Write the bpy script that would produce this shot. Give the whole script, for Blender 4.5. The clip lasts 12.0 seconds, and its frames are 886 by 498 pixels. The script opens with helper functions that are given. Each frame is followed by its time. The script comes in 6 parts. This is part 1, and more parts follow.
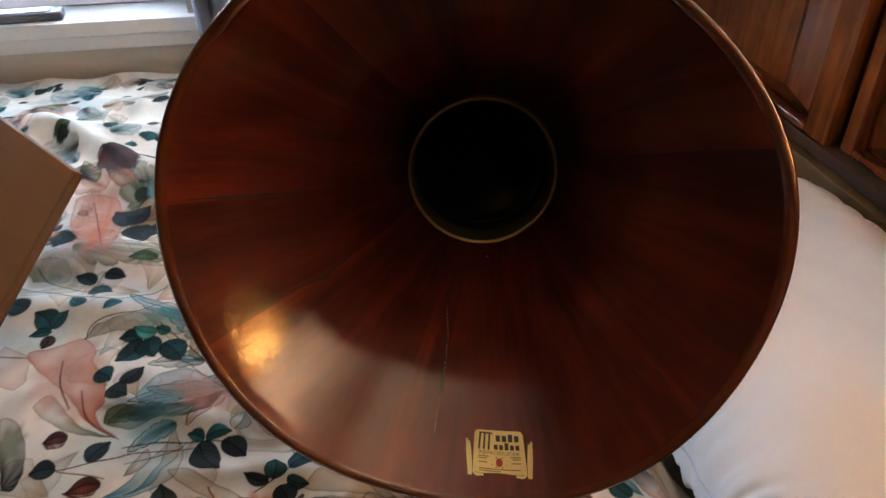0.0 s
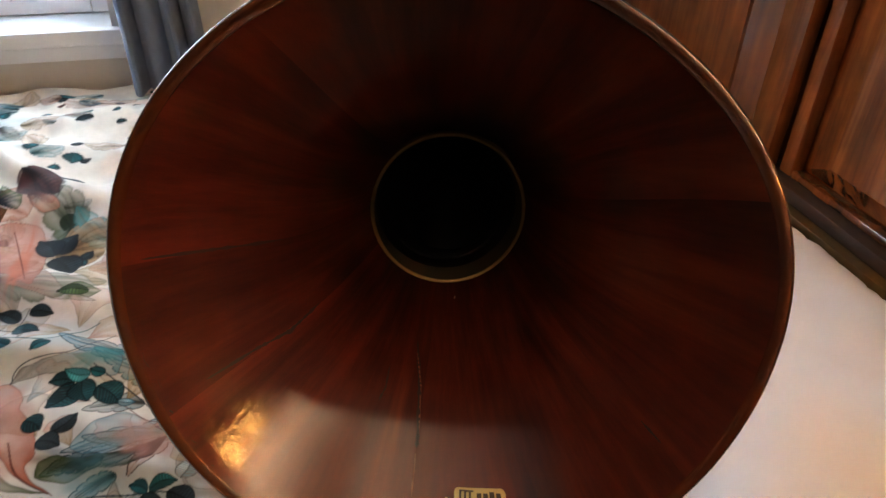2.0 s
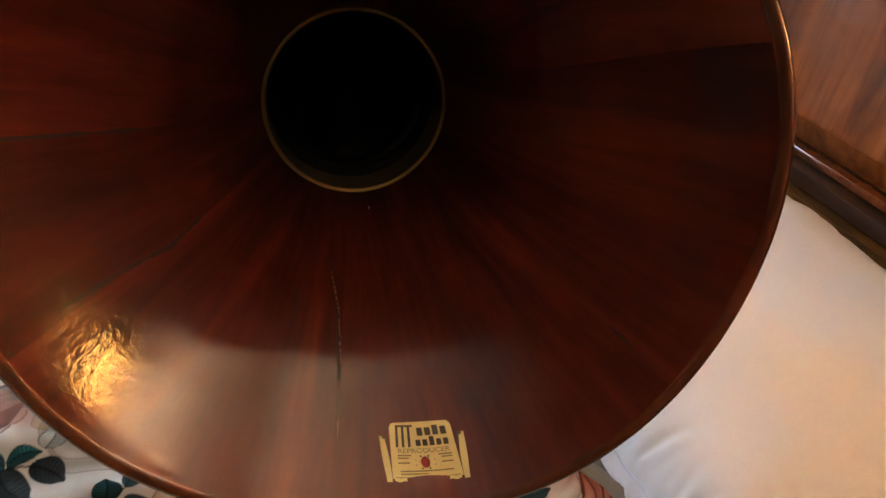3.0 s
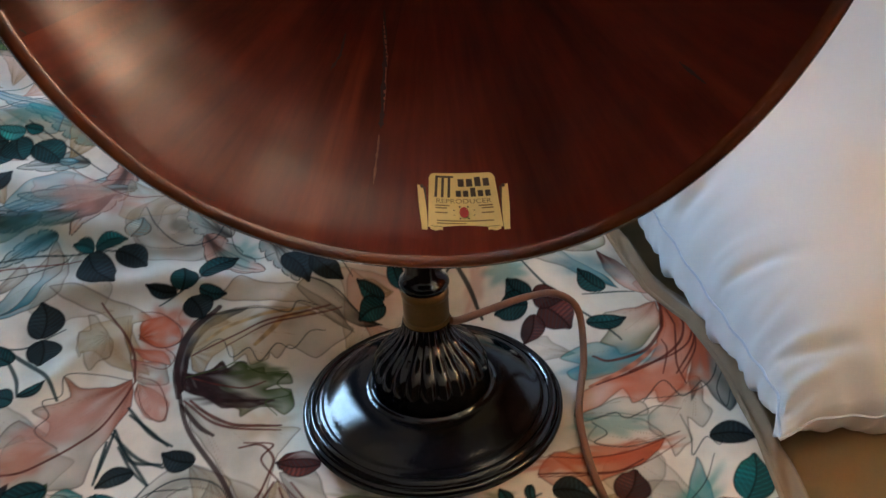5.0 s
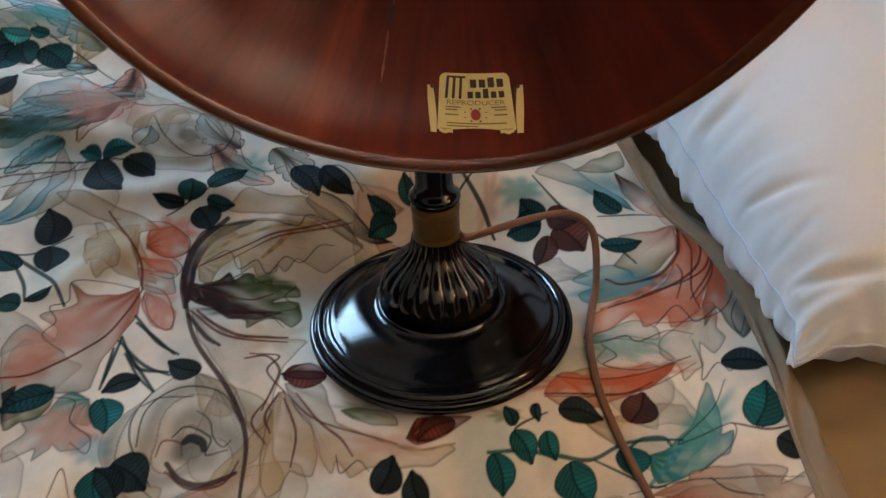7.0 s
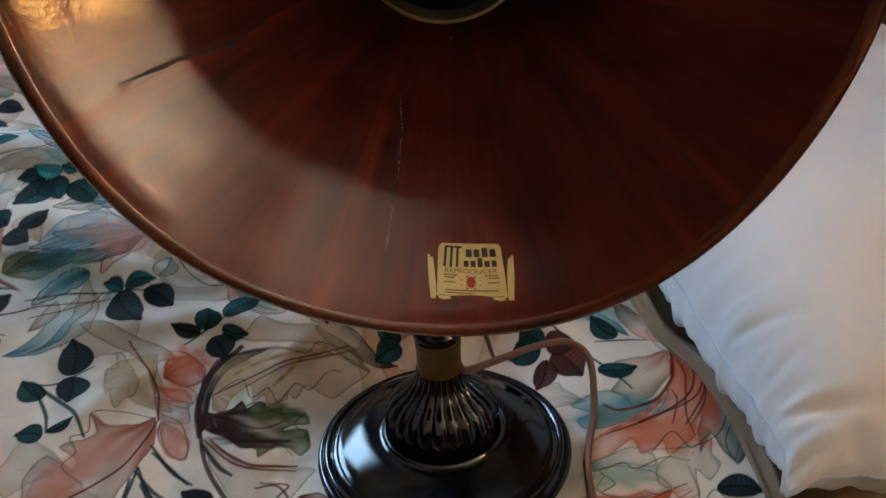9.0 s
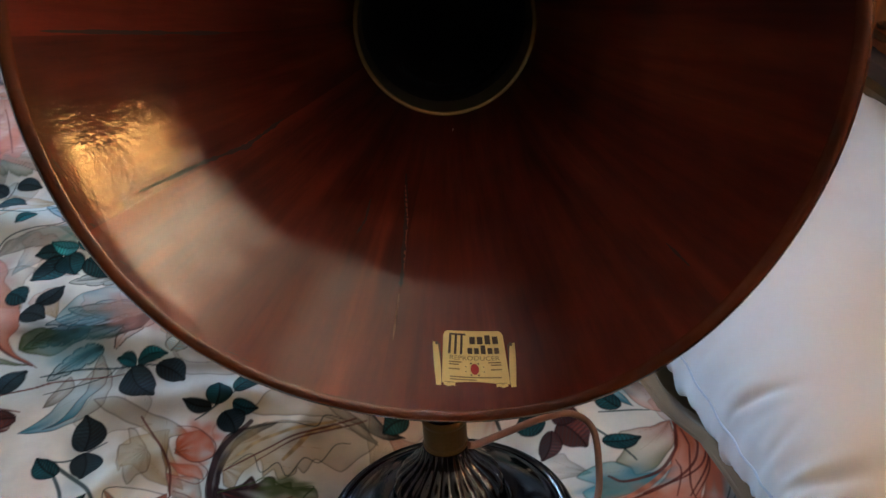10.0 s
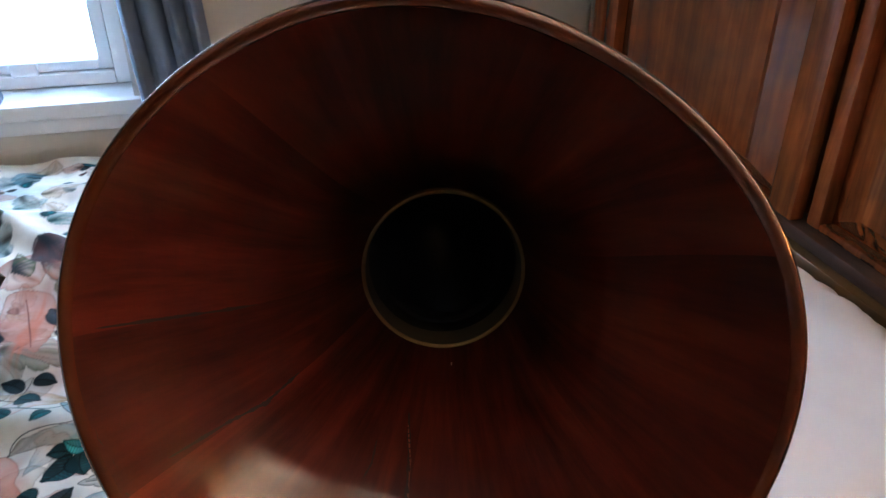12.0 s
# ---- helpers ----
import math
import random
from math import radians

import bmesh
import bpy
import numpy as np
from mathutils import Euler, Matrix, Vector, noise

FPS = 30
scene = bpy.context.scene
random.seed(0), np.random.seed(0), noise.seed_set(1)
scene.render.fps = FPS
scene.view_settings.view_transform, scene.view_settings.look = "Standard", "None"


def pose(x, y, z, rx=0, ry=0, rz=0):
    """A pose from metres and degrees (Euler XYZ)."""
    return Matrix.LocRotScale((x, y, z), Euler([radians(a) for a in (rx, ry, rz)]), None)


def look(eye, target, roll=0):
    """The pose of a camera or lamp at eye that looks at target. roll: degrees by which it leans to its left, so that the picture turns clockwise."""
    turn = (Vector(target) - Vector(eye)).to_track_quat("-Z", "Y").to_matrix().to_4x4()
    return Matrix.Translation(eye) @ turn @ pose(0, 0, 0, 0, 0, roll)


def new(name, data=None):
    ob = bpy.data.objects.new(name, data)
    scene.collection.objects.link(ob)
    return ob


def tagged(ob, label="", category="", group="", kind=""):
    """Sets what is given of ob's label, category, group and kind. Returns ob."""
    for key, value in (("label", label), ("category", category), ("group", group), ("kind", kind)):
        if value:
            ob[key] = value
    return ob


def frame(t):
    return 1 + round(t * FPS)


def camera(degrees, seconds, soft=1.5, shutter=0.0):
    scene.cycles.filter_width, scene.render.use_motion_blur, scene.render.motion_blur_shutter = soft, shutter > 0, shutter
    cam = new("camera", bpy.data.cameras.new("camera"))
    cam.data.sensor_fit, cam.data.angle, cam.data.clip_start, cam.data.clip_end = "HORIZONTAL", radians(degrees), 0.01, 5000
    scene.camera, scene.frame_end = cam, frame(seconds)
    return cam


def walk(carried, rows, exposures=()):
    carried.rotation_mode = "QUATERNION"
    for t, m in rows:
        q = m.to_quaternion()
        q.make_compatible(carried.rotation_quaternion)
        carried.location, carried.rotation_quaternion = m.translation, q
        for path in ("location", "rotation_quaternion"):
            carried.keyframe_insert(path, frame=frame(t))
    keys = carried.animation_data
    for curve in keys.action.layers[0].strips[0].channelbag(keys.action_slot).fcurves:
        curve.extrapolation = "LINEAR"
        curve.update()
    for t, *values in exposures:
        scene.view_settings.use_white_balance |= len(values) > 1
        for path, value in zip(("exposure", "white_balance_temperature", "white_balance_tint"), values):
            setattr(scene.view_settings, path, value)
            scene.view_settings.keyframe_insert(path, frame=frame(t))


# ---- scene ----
cam = camera(60.9, 12.0, soft=1.5)
PATH = [
    (0, (-0.108, -0.383, 0.675), (0.205, 1.23, -0.465), 0.1),
    (0.5, (-0.104, -0.381, 0.672), (0.215, 1.232, -0.467), 0.2),
    (1, (-0.102, -0.379, 0.67), (0.221, 1.23, -0.473), 0.2),
    (1.5, (-0.108, -0.37, 0.689), (0.248, 1.234, -0.452), 0.7),
    (2, (-0.129, -0.34, 0.683), (0.369, 1.238, -0.44), 2.7),
    (2.5, (-0.143, -0.295, 0.649), (0.592, 1.192, -0.468), 4.9),
    (2.7, (-0.139, -0.283, 0.629), (0.642, 1.145, -0.533), 6.1),
    (4.3, (-0.11, -0.304, 0.546), (0.48, 1.103, -0.747), 3.5),
    (4.5, (-0.107, -0.312, 0.539), (0.43, 1.096, -0.776), 3.2),
    (5, (-0.1, -0.322, 0.525), (0.326, 1.011, -0.904), 2.4),
    (5.5, (-0.097, -0.327, 0.513), (0.271, 0.929, -0.999), 2.5),
    (6, (-0.095, -0.328, 0.506), (0.263, 0.898, -1.033), 2.6),
    (6.5, (-0.093, -0.324, 0.504), (0.257, 0.887, -1.049), 2.7),
    (6.7, (-0.095, -0.323, 0.504), (0.255, 0.885, -1.051), 2.8),
    (8.5, (-0.092, -0.317, 0.543), (0.275, 1.007, -0.911), 2.1),
    (9, (-0.091, -0.319, 0.556), (0.278, 1.065, -0.84), 1.5),
    (9.5, (-0.093, -0.318, 0.566), (0.282, 1.113, -0.78), 1.0),
    (10, (-0.091, -0.321, 0.584), (0.285, 1.159, -0.707), 0.4),
    (10.5, (-0.089, -0.319, 0.601), (0.299, 1.217, -0.621), 0.1),
    (11, (-0.089, -0.317, 0.618), (0.312, 1.266, -0.537), 0.1),
    (11.5, (-0.089, -0.318, 0.65), (0.328, 1.289, -0.465), 0.5),
    (12, (-0.093, -0.322, 0.667), (0.34, 1.362, -0.32), 0.2),
]
# seconds, stops, kelvin, tint
BALANCE = [(0, 0.04, 6350, 18), (1.5, 0.10, 6100, 16), (2.5, 0.30, 6900, 20), (4.5, 0.04, 5300, 9), (6.5, 0.06, 5500, 8), (9.0, -0.16, 5400, 9), (12, 0.18, 5200, 13)]
walk(cam, [(t, look(eye, target, roll)) for t, eye, target, roll in PATH], BALANCE)

# ---- light ----
scene.view_settings.exposure = 0.0
world = bpy.data.worlds.new("sky")
scene.world = world
world.use_nodes = True
wn = world.node_tree.nodes
sky = wn.new("ShaderNodeTexSky")
sky.sky_type = "NISHITA"
sky.sun_disc = False
sky.sun_elevation = radians(35)
sky.sun_rotation = radians(200)
world.node_tree.links.new(sky.outputs[0], wn["Background"].inputs[0])
wn["Background"].inputs[1].default_value = 0.10

WALL_Y = 1.36      # inner face of the window wall
HEAD_X = 0.62      # front of the headboard
FLOOR_Z = -0.56
CEIL_Z = 1.86
WIN = (-1.12, -0.345, 0.165, 0.98)   # x0, x1, z0, z1 of the window opening


def area_light(name, m, sx, sy, watts, colour):
    lamp = bpy.data.lights.new(name, "AREA")
    lamp.shape, lamp.size, lamp.size_y, lamp.energy, lamp.color = "RECTANGLE", sx, sy, watts, colour
    ob = new(name, lamp)
    ob.matrix_world = m
    return ob


area_light("window_light", look(((WIN[0] + WIN[1]) / 2, WALL_Y + 0.20, 0.60), (-0.72, 0.85, 0.1)), 0.70, 0.60, 2.7, (0.46, 0.73, 1.0))


# ---- materials ----
def material(name, rough=0.5, metal=0.0, coat=0.0):
    mat = bpy.data.materials.new(name)
    mat.use_nodes = True
    nodes, links = mat.node_tree.nodes, mat.node_tree.links
    bsdf = nodes["Principled BSDF"]
    bsdf.inputs["Roughness"].default_value = rough
    bsdf.inputs["Metallic"].default_value = metal
    bsdf.inputs["Coat Weight"].default_value = coat
    bsdf.inputs["Coat Roughness"].default_value = 0.09
    return mat, nodes, links, bsdf


def coords(nodes, links, kind="Object", scale=(1, 1, 1)):
    tc, mp = nodes.new("ShaderNodeTexCoord"), nodes.new("ShaderNodeMapping")
    mp.inputs["Scale"].default_value = scale
    links.new(tc.outputs[kind], mp.inputs[0])
    return mp.outputs[0]


def noise_tex(nodes, links, vec, scale, detail=4, rough=0.6, distort=0.0):
    tex = nodes.new("ShaderNodeTexNoise")
    tex.inputs["Scale"].default_value = scale
    tex.inputs["Detail"].default_value = detail
    tex.inputs["Roughness"].default_value = rough
    tex.inputs["Distortion"].default_value = distort
    links.new(vec, tex.inputs["Vector"])
    return tex.outputs["Fac"]


def ramp(nodes, links, fac, stops):
    r = nodes.new("ShaderNodeValToRGB")
    els = r.color_ramp.elements
    els[0].position, els[0].color = stops[0][0], (*stops[0][1], 1)
    els[1].position, els[1].color = stops[-1][0], (*stops[-1][1], 1)
    for p, c in stops[1:-1]:
        e = els.new(p)
        e.color = (*c, 1)
    links.new(fac, r.inputs[0])
    return r.outputs[0]


def mix(nodes, links, fac, a, b, mode="MIX"):
    m = nodes.new("ShaderNodeMix")
    m.data_type, m.blend_type = "RGBA", mode
    for sock, value in ((m.inputs[0], fac), (m.inputs[6], a), (m.inputs[7], b)):
        if isinstance(value, (int, float)):
            sock.default_value = value
        elif isinstance(value, tuple):
            sock.default_value = (*value, 1)
        else:
            links.new(value, sock)
    return m.outputs[2]


def bump(nodes, links, bsdf, height, strength=0.2, dist=0.001, normal="Normal"):
    b = nodes.new("ShaderNodeBump")
    b.inputs["Strength"].default_value = strength
    b.inputs["Distance"].default_value = dist
    links.new(height, b.inputs["Height"])
    links.new(b.outputs[0], bsdf.inputs[normal])


def rough_from(nodes, links, bsdf, fac, lo, hi):
    r = nodes.new("ShaderNodeMapRange")
    r.inputs["To Min"].default_value, r.inputs["To Max"].default_value = lo, hi
    links.new(fac, r.inputs[0])
    links.new(r.outputs[0], bsdf.inputs["Roughness"])


def mat_plain(name, colour, rough=0.6, metal=0.0, scale=30.0, var=0.12, bump_s=0.15, coat=0.0, dist=0.001):
    """A painted, moulded or cast surface with stains at one scale and fine grain at another."""
    mat, nodes, links, bsdf = material(name, rough, metal, coat)
    vec = coords(nodes, links)
    big = noise_tex(nodes, links, vec, scale * 0.15, 3)
    fine = noise_tex(nodes, links, vec, scale * 4, 5)
    lo, hi = tuple(c * (1 - var) for c in colour), tuple(min(1, c * (1 + var)) for c in colour)
    links.new(mix(nodes, links, 0.35, ramp(nodes, links, big, [(0.3, lo), (0.7, hi)]), ramp(nodes, links, fine, [(0.3, lo), (0.7, hi)])), bsdf.inputs["Base Color"])
    rough_from(nodes, links, bsdf, big, rough - min(0.08, 0.5 * rough), min(1, rough + min(0.08, 0.6 * rough)))
    bump(nodes, links, bsdf, fine, bump_s, dist)
    return mat


def mat_cloth(name, colour, weave=900.0, var=0.08):
    mat, nodes, links, bsdf = material(name, 0.85)
    bsdf.inputs["Sheen Weight"].default_value = 0.15
    vec = coords(nodes, links)
    big = noise_tex(nodes, links, vec, 6, 3)
    a = noise_tex(nodes, links, coords(nodes, links, "Object", (1, 0.15, 1)), weave, 2)
    b = noise_tex(nodes, links, coords(nodes, links, "Object", (0.15, 1, 1)), weave, 2)
    lo, hi = tuple(c * (1 - var) for c in colour), tuple(min(1, c * (1 + var)) for c in colour)
    links.new(mix(nodes, links, 0.3, ramp(nodes, links, big, [(0.3, lo), (0.7, hi)]), ramp(nodes, links, a, [(0.3, lo), (0.7, hi)])), bsdf.inputs["Base Color"])
    bump(nodes, links, bsdf, mix(nodes, links, 0.5, a, b), 0.15, 0.0006)
    return mat


def mat_print(name):
    """The printed cotton of the bedspread: the print is in the colour attribute, the weave in the relief."""
    mat, nodes, links, bsdf = material(name, 0.9)
    bsdf.inputs["Specular IOR Level"].default_value = 0.15
    at = nodes.new("ShaderNodeAttribute")
    at.attribute_name = "print"
    wash = noise_tex(nodes, links, coords(nodes, links), 55, 4)
    tone = ramp(nodes, links, wash, [(0.3, (0.92, 0.92, 0.92)), (0.7, (1.05, 1.05, 1.05))])
    links.new(mix(nodes, links, 1.0, at.outputs["Color"], tone, "MULTIPLY"), bsdf.inputs["Base Color"])
    a = noise_tex(nodes, links, coords(nodes, links, "Object", (1, 0.12, 1)), 1100, 2)
    b = noise_tex(nodes, links, coords(nodes, links, "Object", (0.12, 1, 1)), 1100, 2)
    bump(nodes, links, bsdf, mix(nodes, links, 0.5, a, b), 0.12, 0.0005)
    return mat


def mat_wood(name, dark, mid, light, kind="UV", along=(1, 1, 1), grain=1.0, rough=0.3, coat=0.0, random_tone=True, bump_s=0.08):
    """Varnished wood: bands and pores drawn out along the grain, with worn and clouded patches."""
    mat, nodes, links, bsdf = material(name, rough, 0.0, coat)
    vec = coords(nodes, links, kind, along)
    info = nodes.new("ShaderNodeObjectInfo")
    shift = nodes.new("ShaderNodeVectorMath")
    shift.operation = "ADD"
    scaled = nodes.new("ShaderNodeVectorMath")
    scaled.operation = "SCALE"
    scaled.inputs["Scale"].default_value = 7.0
    comb = nodes.new("ShaderNodeCombineXYZ")
    for n in range(3):
        links.new(info.outputs["Random"], comb.inputs[n])
    links.new(comb.outputs[0], scaled.inputs[0])
    links.new(vec, shift.inputs[0])
    links.new(scaled.outputs[0], shift.inputs[1])
    vec = shift.outputs[0]
    bands = noise_tex(nodes, links, vec, 5 * grain, 4, 0.6, 0.8)
    pores = noise_tex(nodes, links, vec, 42 * grain, 6, 0.75)
    cloud = noise_tex(nodes, links, coords(nodes, links, "Object"), 9, 3)
    col = ramp(nodes, links, bands, [(0.30, dark), (0.52, mid), (0.72, light)])
    col = mix(nodes, links, 0.14, col, ramp(nodes, links, pores, [(0.35, dark), (0.62, light)]))
    col = mix(nodes, links, 1.0, col, ramp(nodes, links, cloud, [(0.3, (0.58, 0.56, 0.57)), (0.7, (1.16, 1.15, 1.14))]), "MULTIPLY")
    if random_tone:
        col = mix(nodes, links, 1.0, col, ramp(nodes, links, info.outputs["Random"], [(0.0, (0.75, 0.72, 0.7)), (1.0, (1.2, 1.15, 1.1))]), "MULTIPLY")
    links.new(col, bsdf.inputs["Base Color"])
    rough_from(nodes, links, bsdf, cloud, max(0.03, rough - 0.06), rough + 0.08)
    bump(nodes, links, bsdf, pores, bump_s, 0.0006)
    if coat > 0.7:
        # old varnish: orange peel, ripples along the grain, dull and scuffed patches
        peel = noise_tex(nodes, links, coords(nodes, links, "Object"), 260, 3)
        ripple = noise_tex(nodes, links, vec, 26, 4, 0.65, 0.4)
        bump(nodes, links, bsdf, mix(nodes, links, 0.60, ripple, peel), 0.24, 0.0007, "Coat Normal")
        scuff = nodes.new("ShaderNodeMapRange")
        scuff.inputs["From Min"].default_value, scuff.inputs["From Max"].default_value = 0.35, 0.72
        scuff.inputs["To Min"].default_value, scuff.inputs["To Max"].default_value = 0.02, 0.19
        links.new(noise_tex(nodes, links, coords(nodes, links, "Object"), 34, 6, 0.72), scuff.inputs[0])
        links.new(scuff.outputs[0], bsdf.inputs["Coat Roughness"])
        bsdf.inputs["Specular IOR Level"].default_value = 0.12
    return mat


def mat_emit(name, colour, strength):
    mat = bpy.data.materials.new(name)
    mat.use_nodes = True
    b = mat.node_tree.nodes["Principled BSDF"]
    b.inputs["Base Color"].default_value = (*colour, 1)
    b.inputs["Emission Color"].default_value = (*colour, 1)
    b.inputs["Emission Strength"].default_value = strength
    return mat


def mat_glass(name):
    mat, nodes, links, bsdf = material(name, 0.02)
    bsdf.inputs["Transmission Weight"].default_value = 1.0
    bsdf.inputs["IOR"].default_value = 1.1
    return mat


PRINT = mat_print("printed_cotton")
TAN_CLOTH = mat_cloth("tan_cotton", (0.27, 0.185, 0.085))
HEM_CLOTH = mat_cloth("beige_cotton", (0.25, 0.170, 0.095))
PILLOW_CLOTH = mat_cloth("white_cotton", (0.80, 0.79, 0.78), 1200, 0.03)
# pillow seam: bluish shade put into the white thread's colour
SHADED_SEAM = mat_cloth("shadowed_seam_thread", (0.60, 0.64, 0.70), 1200, 0.05)
CURTAIN_CLOTH = mat_cloth("blue_grey_curtain", (0.15, 0.19, 0.27), 500, 0.2)
MAHOGANY = mat_wood("mahogany_varnish", (0.028, 0.0044, 0.0034), (0.100, 0.0148, 0.0078), (0.215, 0.0440, 0.0155), "UV", (1, 0.10, 1), 1.0, 0.42, 0.71)
RIM_WOOD = mat_wood("mahogany_rim", (0.022, 0.0055, 0.0020), (0.066, 0.0165, 0.0050), (0.145, 0.0420, 0.0120), "UV", (0.2, 1, 1), 3.0, 0.22, 0.68)
CABINET = mat_wood("cabinet_wood", (0.120, 0.029, 0.0065), (0.26, 0.066, 0.014), (0.38, 0.108, 0.026), "Object", (6, 6, 0.5), 1.2, 0.17, 0.3)
LEDGE_WOOD = mat_wood("ledge_wood", (0.07, 0.036, 0.011), (0.14, 0.076, 0.024), (0.21, 0.118, 0.042), "Object", (6, 0.5, 6), 1.2, 0.35, 0.2)
# strip below the doors: shade on the bottom rail put into the wood colour
SHADED_RAIL_WOOD = mat_wood("shaded_rail_wood", (0.030, 0.011, 0.003), (0.062, 0.024, 0.007), (0.10, 0.042, 0.012), "Object", (6, 0.5, 6), 1.2, 0.75, 0.0)
BLACK_IRON = mat_plain("black_lacquer", (0.003, 0.003, 0.004), 0.055, 0.0, 110, 0.25, 0.16, 0.0, 0.0006)
BLACK_NECK = mat_plain("black_throat", (0.008, 0.008, 0.010), 0.6, 0.0, 60, 0.25, 0.1)
BRASS = mat_plain("aged_brass", (0.15, 0.092, 0.035), 0.42, 1.0, 120, 0.25, 0.2)
BRASS_RING = mat_plain("brass_ring", (0.42, 0.29, 0.12), 0.30, 1.0, 120, 0.15, 0.1)
CORD_CLOTH = mat_plain("brown_cord", (0.17, 0.075, 0.035), 0.6, 0.0, 300, 0.2, 0.4)
CARDBOARD = mat_plain("cardboard", (0.235, 0.125, 0.062), 0.8, 0.0, 40, 0.08, 0.1)
WHITE_PAINT = mat_plain("white_paint", (0.87, 0.87, 0.87), 0.4, 0.0, 20, 0.03, 0.05)
WALL_PAINT = mat_plain("greige_wall_paint", (0.72, 0.67, 0.60), 0.85, 0.0, 14, 0.05, 0.15)
CEIL_PAINT = mat_plain("off_white_paint", (0.82, 0.80, 0.75), 0.9, 0.0, 14, 0.03, 0.15)
# unseen outer faces of the bell, darkened so the foot mirrors less brown
BELL_BACK = mat_plain("darkened_bell_back", (0.030, 0.012, 0.008), 0.7, 0.0, 30, 0.2, 0.2)
# for walls out of view: dark to stand in for a dim room
DIMMED_WALL = mat_plain("dimmed_brown_wall", (0.10, 0.065, 0.045), 0.85, 0.0, 14, 0.08, 0.15)
FLOOR_WOOD = mat_wood("floor_boards", (0.12, 0.07, 0.035), (0.2, 0.12, 0.06), (0.28, 0.18, 0.1), "Object", (1, 8, 1), 1.0, 0.4)
DECAL = mat_plain("yellow_transfer", (0.80, 0.64, 0.24), 0.35, 0.0, 200, 0.10, 0.05, 0.3)
DECAL_INK = mat_plain("dark_ink", (0.05, 0.025, 0.012), 0.4, 0.0, 200, 0.1, 0.02)
DECAL_SOFT = mat_plain("faded_ink", (0.26, 0.17, 0.05), 0.4, 0.0, 200, 0.2, 0.02)
DECAL_RED = mat_plain("red_seal", (0.42, 0.03, 0.02), 0.35, 0.0, 200, 0.15, 0.02)
GREY_PLASTIC = mat_plain("grey_plastic", (0.10, 0.11, 0.13), 0.35, 0.0, 60, 0.1, 0.05)
GLASS = mat_glass("window_glass")


# ---- building helpers ----
def mesh_ob(name, bm, mat, smooth=True, angle=40):
    me = bpy.data.meshes.new(name)
    bmesh.ops.recalc_face_normals(bm, faces=bm.faces)
    bm.to_mesh(me)
    bm.free()
    if smooth:
        me.polygons.foreach_set("use_smooth", [True] * len(me.polygons))
        me.set_sharp_from_angle(angle=radians(angle))
    me.materials.append(mat)
    return new(name, me)


def part(name, bm, mat, parent, label="", smooth=True, angle=40):
    ob = mesh_ob(name, bm, mat, smooth, angle)
    ob.parent = parent
    if label:
        tagged(ob, label)
    return ob


def empty(name, m, label, category, group="", kind=""):
    ob = new(name)
    ob.empty_display_size = 0.05
    ob.matrix_world = m
    return tagged(ob, label, category, group, kind)


def box(x0, x1, y0, y1, z0, z1, bevel=0.0, seg=2, bm=None):
    own = bmesh.new() if bm is None else bm
    made = bmesh.ops.create_cube(own, size=1.0, matrix=Matrix.Translation(((x0 + x1) / 2, (y0 + y1) / 2, (z0 + z1) / 2)) @ Matrix.Diagonal((x1 - x0, y1 - y0, z1 - z0, 1)))
    if bevel:
        edges = list({e for v in made["verts"] for e in v.link_edges})
        bmesh.ops.bevel(own, geom=edges, offset=bevel, segments=seg, affect="EDGES", profile=0.5)
    return own


def grid_bm(points, closed_u=False, closed_v=False):
    """A bmesh from rows of points; rows run along u."""
    bm = bmesh.new()
    vs = [[bm.verts.new(p) for p in row] for row in points]
    nu, nv = len(vs), len(vs[0])
    for i in range(nu if closed_u else nu - 1):
        for j in range(nv if closed_v else nv - 1):
            a, b, c, d = vs[i][j], vs[(i + 1) % nu][j], vs[(i + 1) % nu][(j + 1) % nv], vs[i][(j + 1) % nv]
            quad = []
            for v in (a, b, c, d):
                if v not in quad:
                    quad.append(v)
            if len(quad) > 2:
                bm.faces.new(quad)
    return bm


def lathe(profile, seg=96, wave=None):
    """Turned shape round z: profile of (r, z); wave(angle, r, z) may vary the radius."""
    rows = []
    for i in range(seg):
        a = 2 * math.pi * i / seg
        rows.append([Vector(((wave(a, r, z) if wave else r) * math.cos(a), (wave(a, r, z) if wave else r) * math.sin(a), z)) for r, z in profile])
    return grid_bm(rows, closed_u=True)


def smooth_line(points, steps=10):
    """Catmull-Rom points through the given ones."""
    pts = [Vector(p) for p in points]
    pts = [2 * pts[0] - pts[1]] + pts + [2 * pts[-1] - pts[-2]]
    out = []
    for i in range(1, len(pts) - 2):
        for s in range(steps):
            t = s / steps
            a, b, c, d = pts[i - 1 : i + 3]
            out.append(0.5 * (2 * b + (c - a) * t + (2 * a - 5 * b + 4 * c - d) * t * t + (3 * b - a - 3 * c + d) * t ** 3))
    return out + [pts[-2]]


